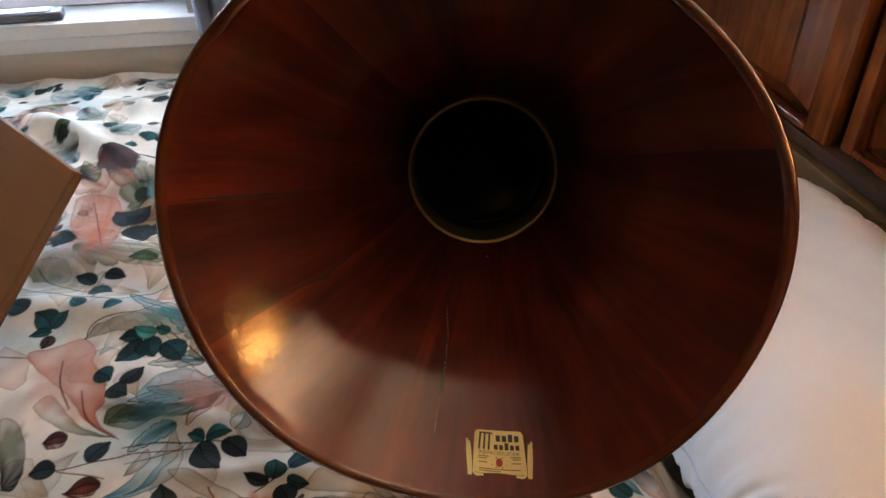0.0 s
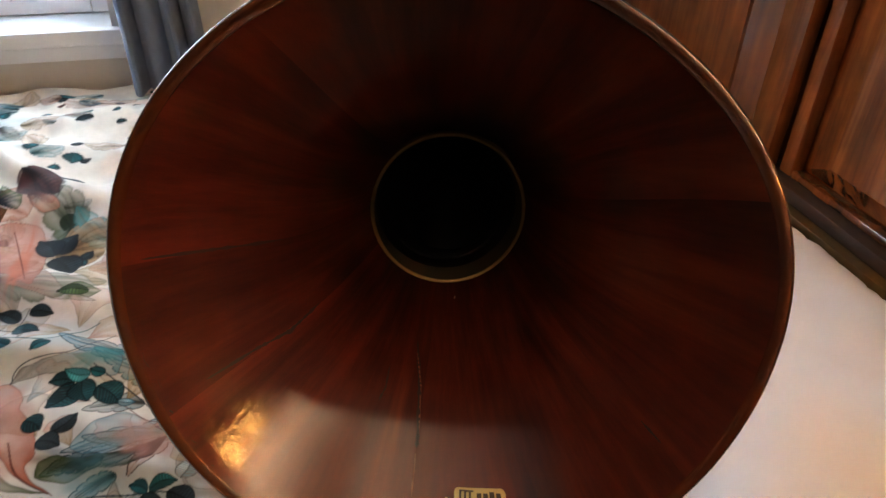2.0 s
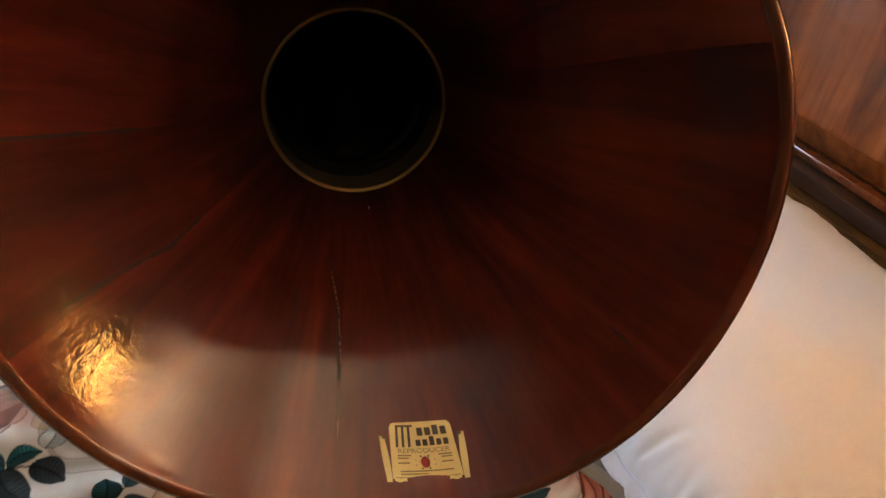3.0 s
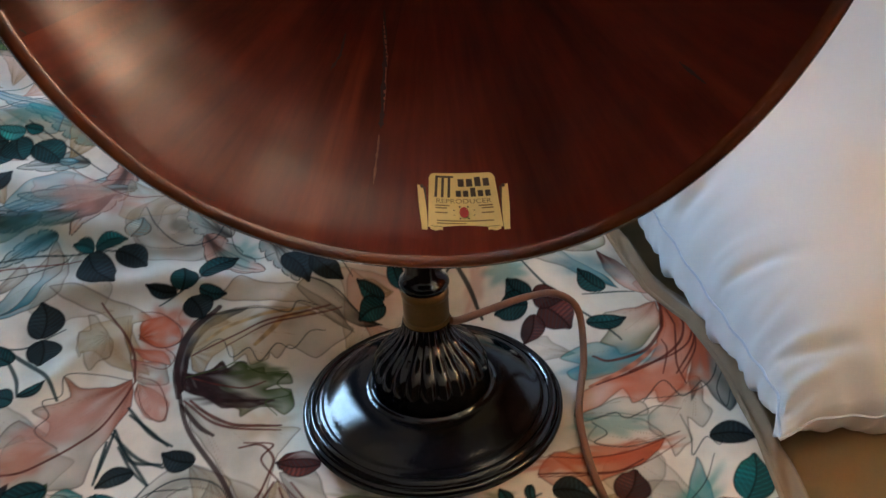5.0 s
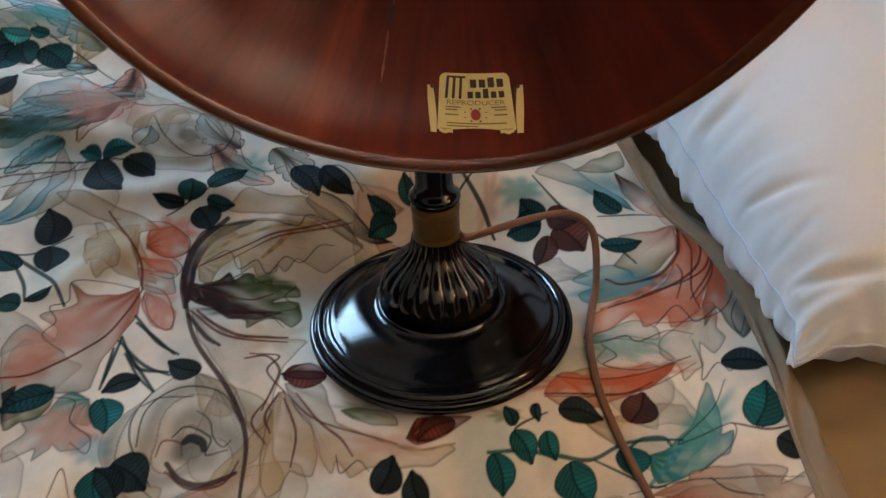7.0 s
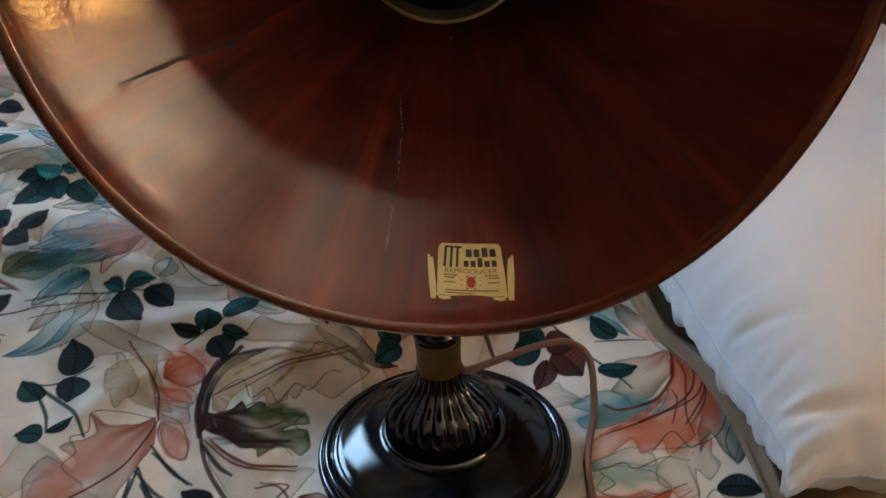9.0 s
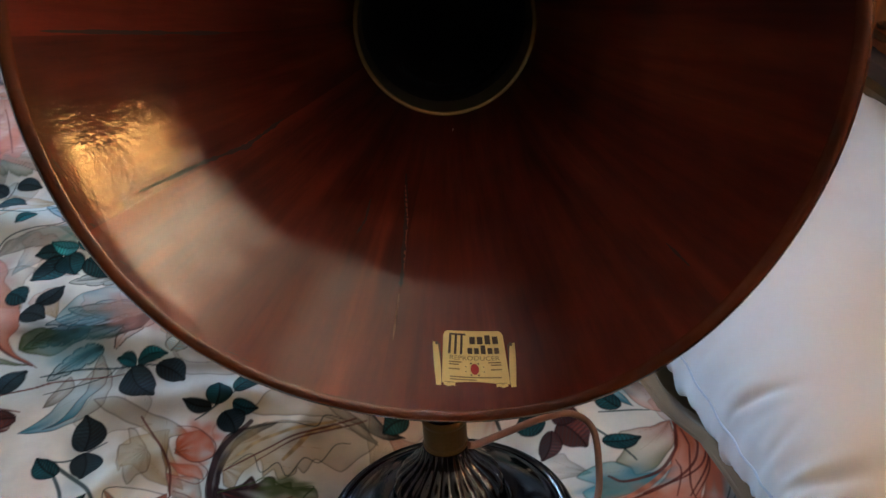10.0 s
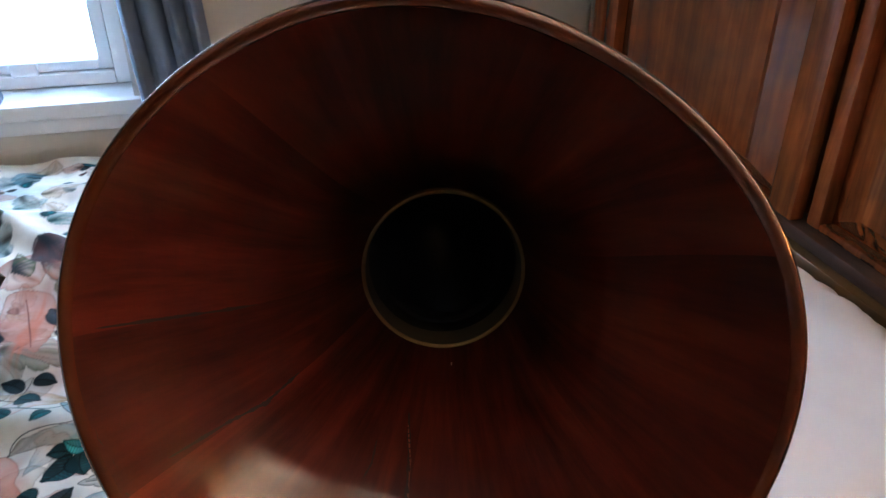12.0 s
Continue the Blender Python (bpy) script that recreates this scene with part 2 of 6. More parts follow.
def tube(points, radii, seg=12, cap=True):
    rows, side = [], None
    for i, p in enumerate(points):
        t = (points[min(i + 1, len(points) - 1)] - points[max(i - 1, 0)]).normalized()
        if side is None:
            side = t.orthogonal().normalized()
        side = (side - t * side.dot(t)).normalized()
        up = t.cross(side)
        r = radii if isinstance(radii, (int, float)) else radii[i]
        rows.append([p + r * (math.cos(2 * math.pi * k / seg) * side + math.sin(2 * math.pi * k / seg) * up) for k in range(seg)])
    bm = grid_bm(rows, closed_v=True)
    if cap:
        bm.verts.ensure_lookup_table()
        bm.faces.new([bm.verts[k] for k in range(seg)])
        bm.faces.new([bm.verts[(len(rows) - 1) * seg + k] for k in range(seg)])
    return bm


def interp(x, xs, ys):
    return float(np.interp(x, xs, ys))


def smoothstep(a, b, x):
    t = np.clip((x - a) / (b - a), 0, 1)
    return t * t * (3 - 2 * t)


# ---- the room ----
def wall(name, label, *boxes, mat=None):
    bm = bmesh.new()
    for b in boxes:
        box(*b, bm=bm)
    ob = mesh_ob(name, bm, mat or WALL_PAINT, False)
    return tagged(ob, label, "wall", kind="structure")


X0, X1, Y0 = -2.3, 0.98, -2.2
TH = 0.24
tagged(mesh_ob("floor", box(X0, X1, Y0, WALL_Y, FLOOR_Z - 0.1, FLOOR_Z), FLOOR_WOOD, False), "brown wooden bedroom floor under the bed", "floor", kind="structure")
tagged(mesh_ob("ceiling", box(X0, X1, Y0, WALL_Y, CEIL_Z, CEIL_Z + 0.1), CEIL_PAINT, False), "plain off-white painted ceiling", "ceiling", kind="structure")
wall("wall_north", "greige painted wall with a window over the bed",
     (X0 - TH, WIN[0], WALL_Y, WALL_Y + TH, FLOOR_Z, CEIL_Z), (WIN[1], X1 + TH, WALL_Y, WALL_Y + TH, FLOOR_Z, CEIL_Z),
     (WIN[0], WIN[1], WALL_Y, WALL_Y + TH, FLOOR_Z, WIN[2] - 0.012), (WIN[0], WIN[1], WALL_Y, WALL_Y + TH, WIN[3], CEIL_Z))
wall("wall_east", "greige painted wall behind the headboard", (X1, X1 + TH, Y0, WALL_Y, FLOOR_Z, CEIL_Z))
# unseen west and south walls, darkened so less light reaches the bell's top
wall("wall_west", "unseen side wall of the bedroom, darkened to dim the bell", (X0 - TH, X0, Y0, WALL_Y, FLOOR_Z, CEIL_Z), mat=DIMMED_WALL)
wall("wall_south", "unseen wall opposite the window, darkened to dim the bell", (X0 - TH, X1 + TH, Y0 - TH, Y0, FLOOR_Z, CEIL_Z), mat=DIMMED_WALL)

# window with its frame, sash and sill
window = empty("window_1", pose((WIN[0] + WIN[1]) / 2, WALL_Y, WIN[2]), "white painted window full of bright daylight over the bed", "window", kind="structure")
window.matrix_world = Matrix.Identity(4)
FY = WALL_Y + 0.10
part("window_sill", box(WIN[0] - 0.06, WIN[1] + 0.075, WALL_Y - 0.022, WALL_Y + TH - 0.02, WIN[2] - 0.046, WIN[2] - 0.012, 0.006), WHITE_PAINT, window, "deep white painted window board")
part("apron", box(WIN[0] - 0.02, WIN[1] + 0.055, WALL_Y - 0.012, WALL_Y - 0.0005, WIN[2] - 0.078, WIN[2] - 0.0465, 0.003), WHITE_PAINT, window)
for nm, b in (("frame_side", (WIN[0], WIN[0] + 0.045, FY, FY + 0.06, WIN[2] - 0.011, WIN[3])), ("frame_side", (WIN[1] - 0.045, WIN[1], FY, FY + 0.06, WIN[2] - 0.011, WIN[3])),
              ("frame_head", (WIN[0] + 0.0455, WIN[1] - 0.0455, FY, FY + 0.06, WIN[3] - 0.045, WIN[3])), ("frame_foot", (WIN[0] + 0.0455, WIN[1] - 0.0455, FY, FY + 0.06, WIN[2] - 0.011, WIN[2] + 0.018))):
    part(nm, box(*b, 0.004), WHITE_PAINT, window)
SX0, SX1, SZ0, SZ1 = WIN[0] + 0.047, WIN[1] - 0.047, WIN[2] + 0.02, WIN[3] - 0.047
for nm, b in (("sash_stile", (SX0, SX0 + 0.03, FY + 0.012, FY + 0.05, SZ0, SZ1)), ("sash_stile", (SX1 - 0.03, SX1, FY + 0.012, FY + 0.05, SZ0, SZ1)),
              ("sash_rail", (SX0 + 0.0305, SX1 - 0.0305, FY + 0.012, FY + 0.05, SZ0, SZ0 + 0.022)), ("sash_rail", (SX0 + 0.0305, SX1 - 0.0305, FY + 0.012, FY + 0.05, SZ1 - 0.03, SZ1))):
    part(nm, box(*b, 0.004), WHITE_PAINT, window)
part("sash_lift", box(-0.60, -0.545, FY - 0.004, FY + 0.0115, SZ0 - 0.004, SZ0 + 0.026, 0.004), WHITE_PAINT, window, "small white sash lift tab")
pane = part("pane", box(SX0 + 0.025, SX1 - 0.025, FY + 0.028, FY + 0.032, SZ0 + 0.018, SZ1 - 0.026), GLASS, window)
pane.visible_shadow = False
tagged(mesh_ob("backdrop", box(-4.5, 2.5, 4.0, 4.05, -2.5, 4.5), mat_emit("bright_daylight", (0.64, 0.84, 1.0), 17.0), False), "bright white daylight outside the window", "backdrop", kind="structure")


# curtain at the right jamb
def curtain(x0, x1, z0, z1, y):
    rows = []
    for i in range(61):
        u = i / 60
        row = []
        for j in range(21):
            v = j / 20
            pinch = 1 - 0.10 * v
            x = x0 + (x1 - x0) * (0.5 + (u - 0.5) * pinch) + 0.01 * math.sin(9 * v)
            row.append(Vector((x, y - 0.020 * math.sin(u * math.pi * 7 + 0.6 * v) - 0.008 * math.sin(u * 31 + v), z0 + (z1 - z0) * v)))
        rows.append(row)
    bm = grid_bm(rows)
    ob = mesh_ob("curtain", bm, CURTAIN_CLOTH)
    mod = ob.modifiers.new("thickness", "SOLIDIFY")
    mod.thickness = 0.003
    return tagged(ob, "dark blue-grey curtain hanging beside the window", "curtain")


curtain(-0.325, -0.165, -0.25, 1.12, WALL_Y - 0.07)
tagged(mesh_ob("curtain_rod", tube([Vector((-1.40, WALL_Y - 0.075, 1.13)), Vector((-0.08, WALL_Y - 0.075, 1.13))], 0.011, 16), GREY_PLASTIC), "dark metal curtain rod above the window", "curtain rod")


# ---- bed ----
def bed_height(x, y):
    """Top of the bedding: flat, with folds and a dip under the loudspeaker's tilted foot."""
    x, y = np.asarray(x, float), np.asarray(y, float)
    left = smoothstep(-0.10, -0.45, x) * smoothstep(-0.1, 0.25, y)
    z = 0.004 + 0.02 * smoothstep(0.10, 0.5, y) + 0.010 * left
    r = np.hypot(x, y - 0.01)
    tilt = -0.316 * y - 0.0045
    near = 1 - smoothstep(0.100, 0.170, r)
    z = z * (1 - near) + tilt * near
    # long soft folds that run across the far side of the bed
    for cx, cy, ang, wid, lng, amp in FOLDS:
        c, s = math.cos(ang), math.sin(ang)
        u, v = (x - cx) * c + (y - cy) * s, -(x - cx) * s + (y - cy) * c
        z = z + amp * np.exp(-(v / wid) ** 2 - (u / lng) ** 2) * smoothstep(0.125, 0.2, r)
    z = z + (0.0016 * np.sin(38 * x + 11 * y + 2 * np.sin(9 * y)) + 0.0009 * np.sin(95 * x - 40 * y + 3 * np.sin(17 * x + 12 * y)) + 0.0007 * np.sin(60 * y + 130 * x + 4 * np.sin(11 * y)) * np.sin(14 * x + 21 * y)) * smoothstep(0.12, 0.22, r)
    # creases of the pushed-up cloth towards the window
    far = smoothstep(0.30, 0.75, y)
    z = z + far * (0.0055 * np.abs(np.sin(16 * y + 9 * x + 1.6 * np.sin(7 * x + 3 * y))) ** 3 + 0.0030 * np.abs(np.sin(29 * y - 11 * x + 2.2 * np.sin(11 * x))) ** 4)
    return z


FOLDS = [(-0.52, 0.95, -0.69, 0.030, 0.20, 0.035), (-0.55, 0.62, -0.30, 0.045, 0.28, 0.022), (-0.35, 0.80, -0.25, 0.05, 0.30, 0.022), (-0.62, 1.0, -0.1, 0.06, 0.35, 0.03), (-0.28, 0.30, -0.5, 0.03, 0.16, 0.012),
         (-0.40, 0.46, -0.35, 0.035, 0.2, 0.018), (-0.30, 1.15, 0.1, 0.06, 0.3, 0.02), (-0.2, 0.2, -0.7, 0.018, 0.1, 0.006),
         (-0.21, 0.18, -0.15, 0.016, 0.13, 0.008), (-0.30, 0.27, -0.4, 0.016, 0.10, 0.008), (-0.27, 0.11, 0.5, 0.013, 0.07, 0.004), (0.17, 0.11, -0.9, 0.013, 0.06, 0.005), (-0.24, -0.05, 0.3, 0.017, 0.09, 0.003)]
EDGE_X = 0.222     # free edge of the bedspread beside the pillow
BED_Y0, BED_Y1, BED_X0 = -0.33, 1.32, -1.9


def spread_axis(*runs):
    """Grid lines from runs of (start, end, step)."""
    return np.concatenate([np.arange(a, b - 0.4 * step, step) for a, b, step in runs] + [[runs[-1][1]]])


def sheet_object(name, xs, ys, zfun, mat, paint=None):
    gx, gy = np.meshgrid(xs, ys, indexing="ij")
    px, py, pz = zfun(gx, gy)
    verts = np.stack([px, py, pz], -1).reshape(-1, 3)
    nx, ny = len(xs), len(ys)
    i = np.arange(nx * ny).reshape(nx, ny)
    quads = np.stack([i[:-1, :-1], i[1:, :-1], i[1:, 1:], i[:-1, 1:]], -1).reshape(-1, 4)
    me = bpy.data.meshes.new(name)
    me.vertices.add(len(verts))
    me.vertices.foreach_set("co", verts.astype(np.float32).ravel())
    me.loops.add(quads.size)
    me.loops.foreach_set("vertex_index", quads.astype(np.int32).ravel())
    me.polygons.add(len(quads))
    me.polygons.foreach_set("loop_start", np.arange(0, quads.size, 4, dtype=np.int32))
    me.polygons.foreach_set("use_smooth", np.ones(len(quads), bool))
    me.update(calc_edges=True)
    if paint is not None:
        rgb = paint(xs, ys)
        at = me.attributes.new("print", "FLOAT_COLOR", "POINT")
        at.data.foreach_set("color", np.concatenate([rgb, np.ones((len(rgb), 1))], 1).astype(np.float32).ravel())
    me.materials.append(mat)
    return new(name, me)


# the print: sprigs, blooms and stems, each from root to tip on the cloth
INKS = [(0.008, 0.034, 0.038), (0.006, 0.090, 0.092), (0.016, 0.024, 0.027), (0.130, 0.030, 0.018), (0.075, 0.110, 0.026), (0.45, 0.190, 0.115), (0.50, 0.150, 0.065)]
INKS += [(0.33, 0.300, 0.235), (0.10, 0.260, 0.300), (0.06, 0.280, 0.260), (0.400, 0.280, 0.130), (0.050, 0.020, 0.019), (0.52, 0.265, 0.185), (0.016, 0.140, 0.150)]
FAR_SPRIGS = [(-0.261, 0.229, -0.281, 0.242, 0.5, 13), (-0.26, 0.23, -0.23, 0.232, 0.45, 13), (-0.267, 0.227, -0.243, 0.185, 0.62, 2), (-0.241, 0.223, -0.215, 0.197, 0.6, 2), (-0.228, 0.234, -0.216, 0.257, 0.8, 7), (-0.191, 0.163, -0.217, 0.175, 0.4, 2), (-0.187, 0.164, -0.183, 0.187, 0.95, 0), (-0.169, 0.173, -0.135, 0.197, 0.5, 0), (-0.172, 0.163, -0.149, 0.153, 0.5, 0), (-0.181, 0.157, -0.172, 0.132, 0.9, 2), (-0.304, 0.142, -0.304, 0.18, 0.7, 2), (-0.303, 0.141, -0.304, 0.114, 0.95, 2), (-0.316, 0.084, -0.297, 0.096, 0.35, 0), (-0.325, 0.122, -0.342, 0.142, 0.7, 0), (-0.319, 0.081, -0.342, 0.089, 0.7, 0)]
MIDDLE_SPRIGS = [(-0.187, -0.005, -0.211, 0.01, 0.6, 2), (-0.231, -0.001, -0.258, -0.008, 0.5, 2), (-0.258, -0.013, -0.254, -0.043, 0.7, 1), (-0.259, -0.068, -0.257, -0.094, 0.85, 1), (-0.249, -0.067, -0.227, -0.09, 0.8, 2), (-0.29, -0.001, -0.328, -0.009, 0.5, 0), (-0.093, 0.191, -0.076, 0.153, 0.6, 2), (-0.068, 0.185, -0.044, 0.156, 0.62, 2)]
FOOT_SPRIGS = [(-0.008, 0.142, -0.032, 0.156, 0.5, 0), (-0.009, 0.137, -0.037, 0.127, 0.6, 0), (0.01, 0.146, 0.006, 0.17, 0.6, 0), (0.017, 0.138, 0.007, 0.15, 0.6, 0), (0.12, 0.093, 0.105, 0.119, 0.6, 0), (0.116, 0.088, 0.087, 0.096, 0.8, 0), (0.126, 0.081, 0.138, 0.047, 0.75, 3), (0.124, 0.098, 0.146, 0.076, 0.6, 3), (0.118, 0.077, 0.1, 0.052, 0.6, 3), (0.15, 0.046, 0.18, 0.04, 0.5, 0), (0.184, 0.075, 0.17, 0.104, 0.6, 0), (-0.015, -0.097, -0.044, -0.105, 0.5, 3), (-0.096, -0.032, -0.129, -0.02, 0.45, 3), (0.024, -0.11, 0.022, -0.094, 0.6, 0)]
FRONT_SPRIGS = [(0.023, -0.113, 0.031, -0.135, 0.75, 1), (0.047, -0.116, 0.049, -0.135, 0.75, 1), (0.006, -0.124, 0.006, -0.15, 0.7, 1), (0.059, -0.137, 0.064, -0.168, 0.9, 1), (0.102, -0.135, 0.1, -0.158, 0.95, 1), (0.045, -0.096, 0.043, -0.11, 0.5, 0), (0.06, -0.103, 0.093, -0.113, 0.5, 2), (0.111, -0.118, 0.128, -0.097, 0.85, 3), (0.188, -0.084, 0.221, -0.097, 0.5, 2), (0.194, -0.141, 0.214, -0.108, 0.75, 1), (0.208, -0.152, 0.225, -0.171, 0.8, 2), (-0.077, -0.128, -0.061, -0.109, 0.8, 2), (-0.048, -0.144, -0.051, -0.121, 0.7, 2), (-0.246, -0.092, -0.26, -0.067, 0.6, 2)]
LEFT_SPRIGS = [(-0.4, 0.684, -0.371, 0.719, 0.75, 2), (-0.401, 0.679, -0.428, 0.725, 0.7, 2), (-0.4, 0.674, -0.373, 0.628, 0.8, 2), (-0.342, 0.565, -0.382, 0.566, 0.6, 4), (-0.487, 0.659, -0.491, 0.604, 0.5, 2), (-0.422, 0.524, -0.451, 0.542, 0.6, 2), (-0.412, 0.537, -0.382, 0.529, 0.6, 2), (-0.425, 0.509, -0.395, 0.496, 0.9, 0), (-0.422, 0.463, -0.442, 0.483, 0.6, 1), (-0.376, 0.463, -0.398, 0.45, 0.6, 1), (-0.495, 0.475, -0.524, 0.492, 0.8, 0), (-0.461, 0.437, -0.486, 0.466, 0.75, 0), (-0.461, 0.437, -0.442, 0.458, 0.65, 0), (-0.461, 0.433, -0.489, 0.43, 0.5, 0), (-0.462, 0.427, -0.468, 0.404, 0.7, 11)]
LEFT_SPRIGS_LOW = [(-0.345, 0.401, -0.374, 0.401, 0.6, 0), (-0.345, 0.398, -0.373, 0.36, 0.6, 0), (-0.337, 0.401, -0.33, 0.367, 0.85, 0), (-0.32, 0.389, -0.295, 0.36, 0.8, 0), (-0.297, 0.364, -0.277, 0.358, 0.5, 8), (-0.393, 0.348, -0.374, 0.331, 0.9, 0), (-0.362, 0.324, -0.337, 0.347, 0.55, 2), (-0.377, 0.316, -0.352, 0.304, 0.85, 2), (-0.41, 0.258, -0.436, 0.253, 0.6, 3), (-0.384, 0.219, -0.363, 0.245, 0.65, 2), (-0.415, 0.216, -0.443, 0.214, 0.8, 2), (-0.328, 0.405, -0.357, 0.416, 0.5, 9), (-0.365, 0.189, -0.399, 0.183, 0.5, 3), (-0.311, 0.405, -0.329, 0.412, 0.6, 1)]
FEATHERS = [(-0.226, 0.329, -0.349, 0.274, 0.28, 8), (-0.234, 0.288, -0.351, 0.295, 0.20, 8), (-0.230, 0.347, -0.282, 0.251, 0.30, 12), (-0.267, 0.355, -0.334, 0.352, 0.40, 7), (-0.252, 0.429, -0.371, 0.485, 0.25, 8), (-0.259, 0.378, -0.325, 0.444, 0.40, 9), (-0.222, 0.305, -0.331, 0.312, 0.22, 7), (-0.293, 0.256, -0.344, 0.228, 0.35, 8), (-0.139, 0.223, -0.171, 0.278, 0.50, 7), (-0.162, 0.228, -0.113, 0.172, 0.40, 12), (-0.109, 0.216, -0.085, 0.155, 0.50, 7), (-0.305, 0.276, -0.371, 0.273, 0.30, 13)]
PETALS_BLUSH = [
    (6, 5, 0.85, [(-0.225, 0.121), (-0.221, 0.137), (-0.204, 0.141), (-0.194, 0.131), (-0.19, 0.113), (-0.197, 0.109), (-0.204, 0.108), (-0.214, 0.113)]),
    (5, 12, 0.8, [(-0.23, 0.113), (-0.217, 0.109), (-0.205, 0.104), (-0.201, 0.09), (-0.21, 0.093), (-0.22, 0.1)]),
    (12, 7, 0.75, [(-0.232, 0.103), (-0.221, 0.098), (-0.205, 0.091), (-0.203, 0.071), (-0.212, 0.07), (-0.223, 0.076), (-0.23, 0.085)]),
    (12, 12, 0.55, [(-0.227, 0.078), (-0.219, 0.071), (-0.21, 0.062), (-0.204, 0.052), (-0.207, 0.038), (-0.218, 0.042), (-0.225, 0.051), (-0.23, 0.069)])]
PETALS_BLUSH_INNER = [
    (5, 7, 0.62, [(-0.231, 0.083), (-0.25, 0.081), (-0.271, 0.085), (-0.283, 0.096), (-0.278, 0.078), (-0.305, 0.07), (-0.292, 0.057), (-0.295, 0.044), (-0.313, 0.063), (-0.329, 0.045), (-0.325, 0.002), (-0.303, 0.002), (-0.286, -0.003), (-0.275, -0.006), (-0.265, -0.002), (-0.26, 0.016), (-0.245, 0.039), (-0.232, 0.058)]),
    (9, 7, 0.5, [(-0.265, -0.012), (-0.276, -0.005), (-0.286, -0.007), (-0.295, -0.018), (-0.311, -0.019), (-0.308, -0.028), (-0.323, -0.037), (-0.322, -0.047), (-0.311, -0.043), (-0.301, -0.043), (-0.302, -0.051), (-0.291, -0.046), (-0.289, -0.042), (-0.282, -0.05), (-0.27, -0.05), (-0.263, -0.042), (-0.272, -0.034), (-0.274, -0.03), (-0.264, -0.032)])]
PETALS_BLUSH_TIP = [
    (2, 4, 0.95, [(-0.326, 0.006), (-0.317, 0.011), (-0.318, -0.002), (-0.303, -0.002), (-0.29, 0.003), (-0.292, -0.012), (-0.301, -0.019), (-0.313, -0.02), (-0.324, -0.022)])]
PETALS_FEATHER = [
    (8, 7, 0.6, [(-0.342, 0.173), (-0.324, 0.182), (-0.308, 0.206), (-0.302, 0.235), (-0.296, 0.25), (-0.29, 0.237), (-0.29, 0.216), (-0.303, 0.198), (-0.315, 0.18)]),
    (7, 7, 0.6, [(-0.344, 0.196), (-0.334, 0.217), (-0.323, 0.23), (-0.319, 0.218), (-0.324, 0.206), (-0.335, 0.198)]),
    (7, 7, 0.38, [(-0.248, 0.129), (-0.26, 0.155), (-0.267, 0.159), (-0.264, 0.143), (-0.274, 0.143), (-0.275, 0.125), (-0.272, 0.113), (-0.27, 0.12), (-0.265, 0.1), (-0.257, 0.106), (-0.248, 0.109), (-0.245, 0.122)])]
PETALS_FEATHER_INNER = [
    (10, 7, 0.5, [(-0.232, 0.103), (-0.238, 0.133), (-0.255, 0.157), (-0.274, 0.17), (-0.288, 0.182), (-0.298, 0.194), (-0.283, 0.193), (-0.269, 0.187), (-0.251, 0.172), (-0.227, 0.156), (-0.213, 0.138), (-0.229, 0.137)]),
    (10, 7, 0.36, [(-0.185, 0.097), (-0.17, 0.126), (-0.143, 0.138), (-0.109, 0.132), (-0.076, 0.131), (-0.062, 0.127), (-0.043, 0.12), (-0.067, 0.103), (-0.083, 0.091), (-0.094, 0.097), (-0.104, 0.1), (-0.116, 0.087), (-0.121, 0.091), (-0.124, 0.084), (-0.137, 0.078), (-0.141, 0.088), (-0.15, 0.081), (-0.151, 0.099), (-0.165, 0.091), (-0.169, 0.086), (-0.175, 0.075), (-0.183, 0.079)])]
PETALS_FEATHER_TIP = [
    (7, 10, 0.45, [(-0.044, 0.117), (-0.055, 0.136), (-0.073, 0.144), (-0.091, 0.154), (-0.116, 0.159), (-0.135, 0.171), (-0.148, 0.159), (-0.156, 0.15), (-0.132, 0.143), (-0.104, 0.138), (-0.08, 0.135), (-0.062, 0.127)]),
    (2, 7, 0.55, [(-0.016, 0.121), (-0.035, 0.133), (-0.057, 0.151), (-0.076, 0.158), (-0.087, 0.15), (-0.079, 0.139), (-0.056, 0.132), (-0.037, 0.122)])]
PETALS_SCROLL = [
    (11, 2, 0.88, [(-0.195, 0.057), (-0.198, 0.083), (-0.191, 0.112), (-0.179, 0.132), (-0.157, 0.137), (-0.133, 0.136), (-0.148, 0.13), (-0.168, 0.12), (-0.181, 0.103), (-0.188, 0.08), (-0.19, 0.064)]),
    (11, 4, 0.8, [(-0.183, 0.074), (-0.168, 0.077), (-0.16, 0.083), (-0.156, 0.075), (-0.147, 0.081), (-0.141, 0.079), (-0.14, 0.072), (-0.128, 0.077), (-0.126, 0.07), (-0.108, 0.074), (-0.107, 0.064), (-0.122, 0.06), (-0.129, 0.055), (-0.109, 0.057), (-0.109, 0.037), (-0.117, 0.028), (-0.126, 0.037), (-0.135, 0.037), (-0.15, 0.028), (-0.151, 0.035), (-0.164, 0.04), (-0.18, 0.057)])]
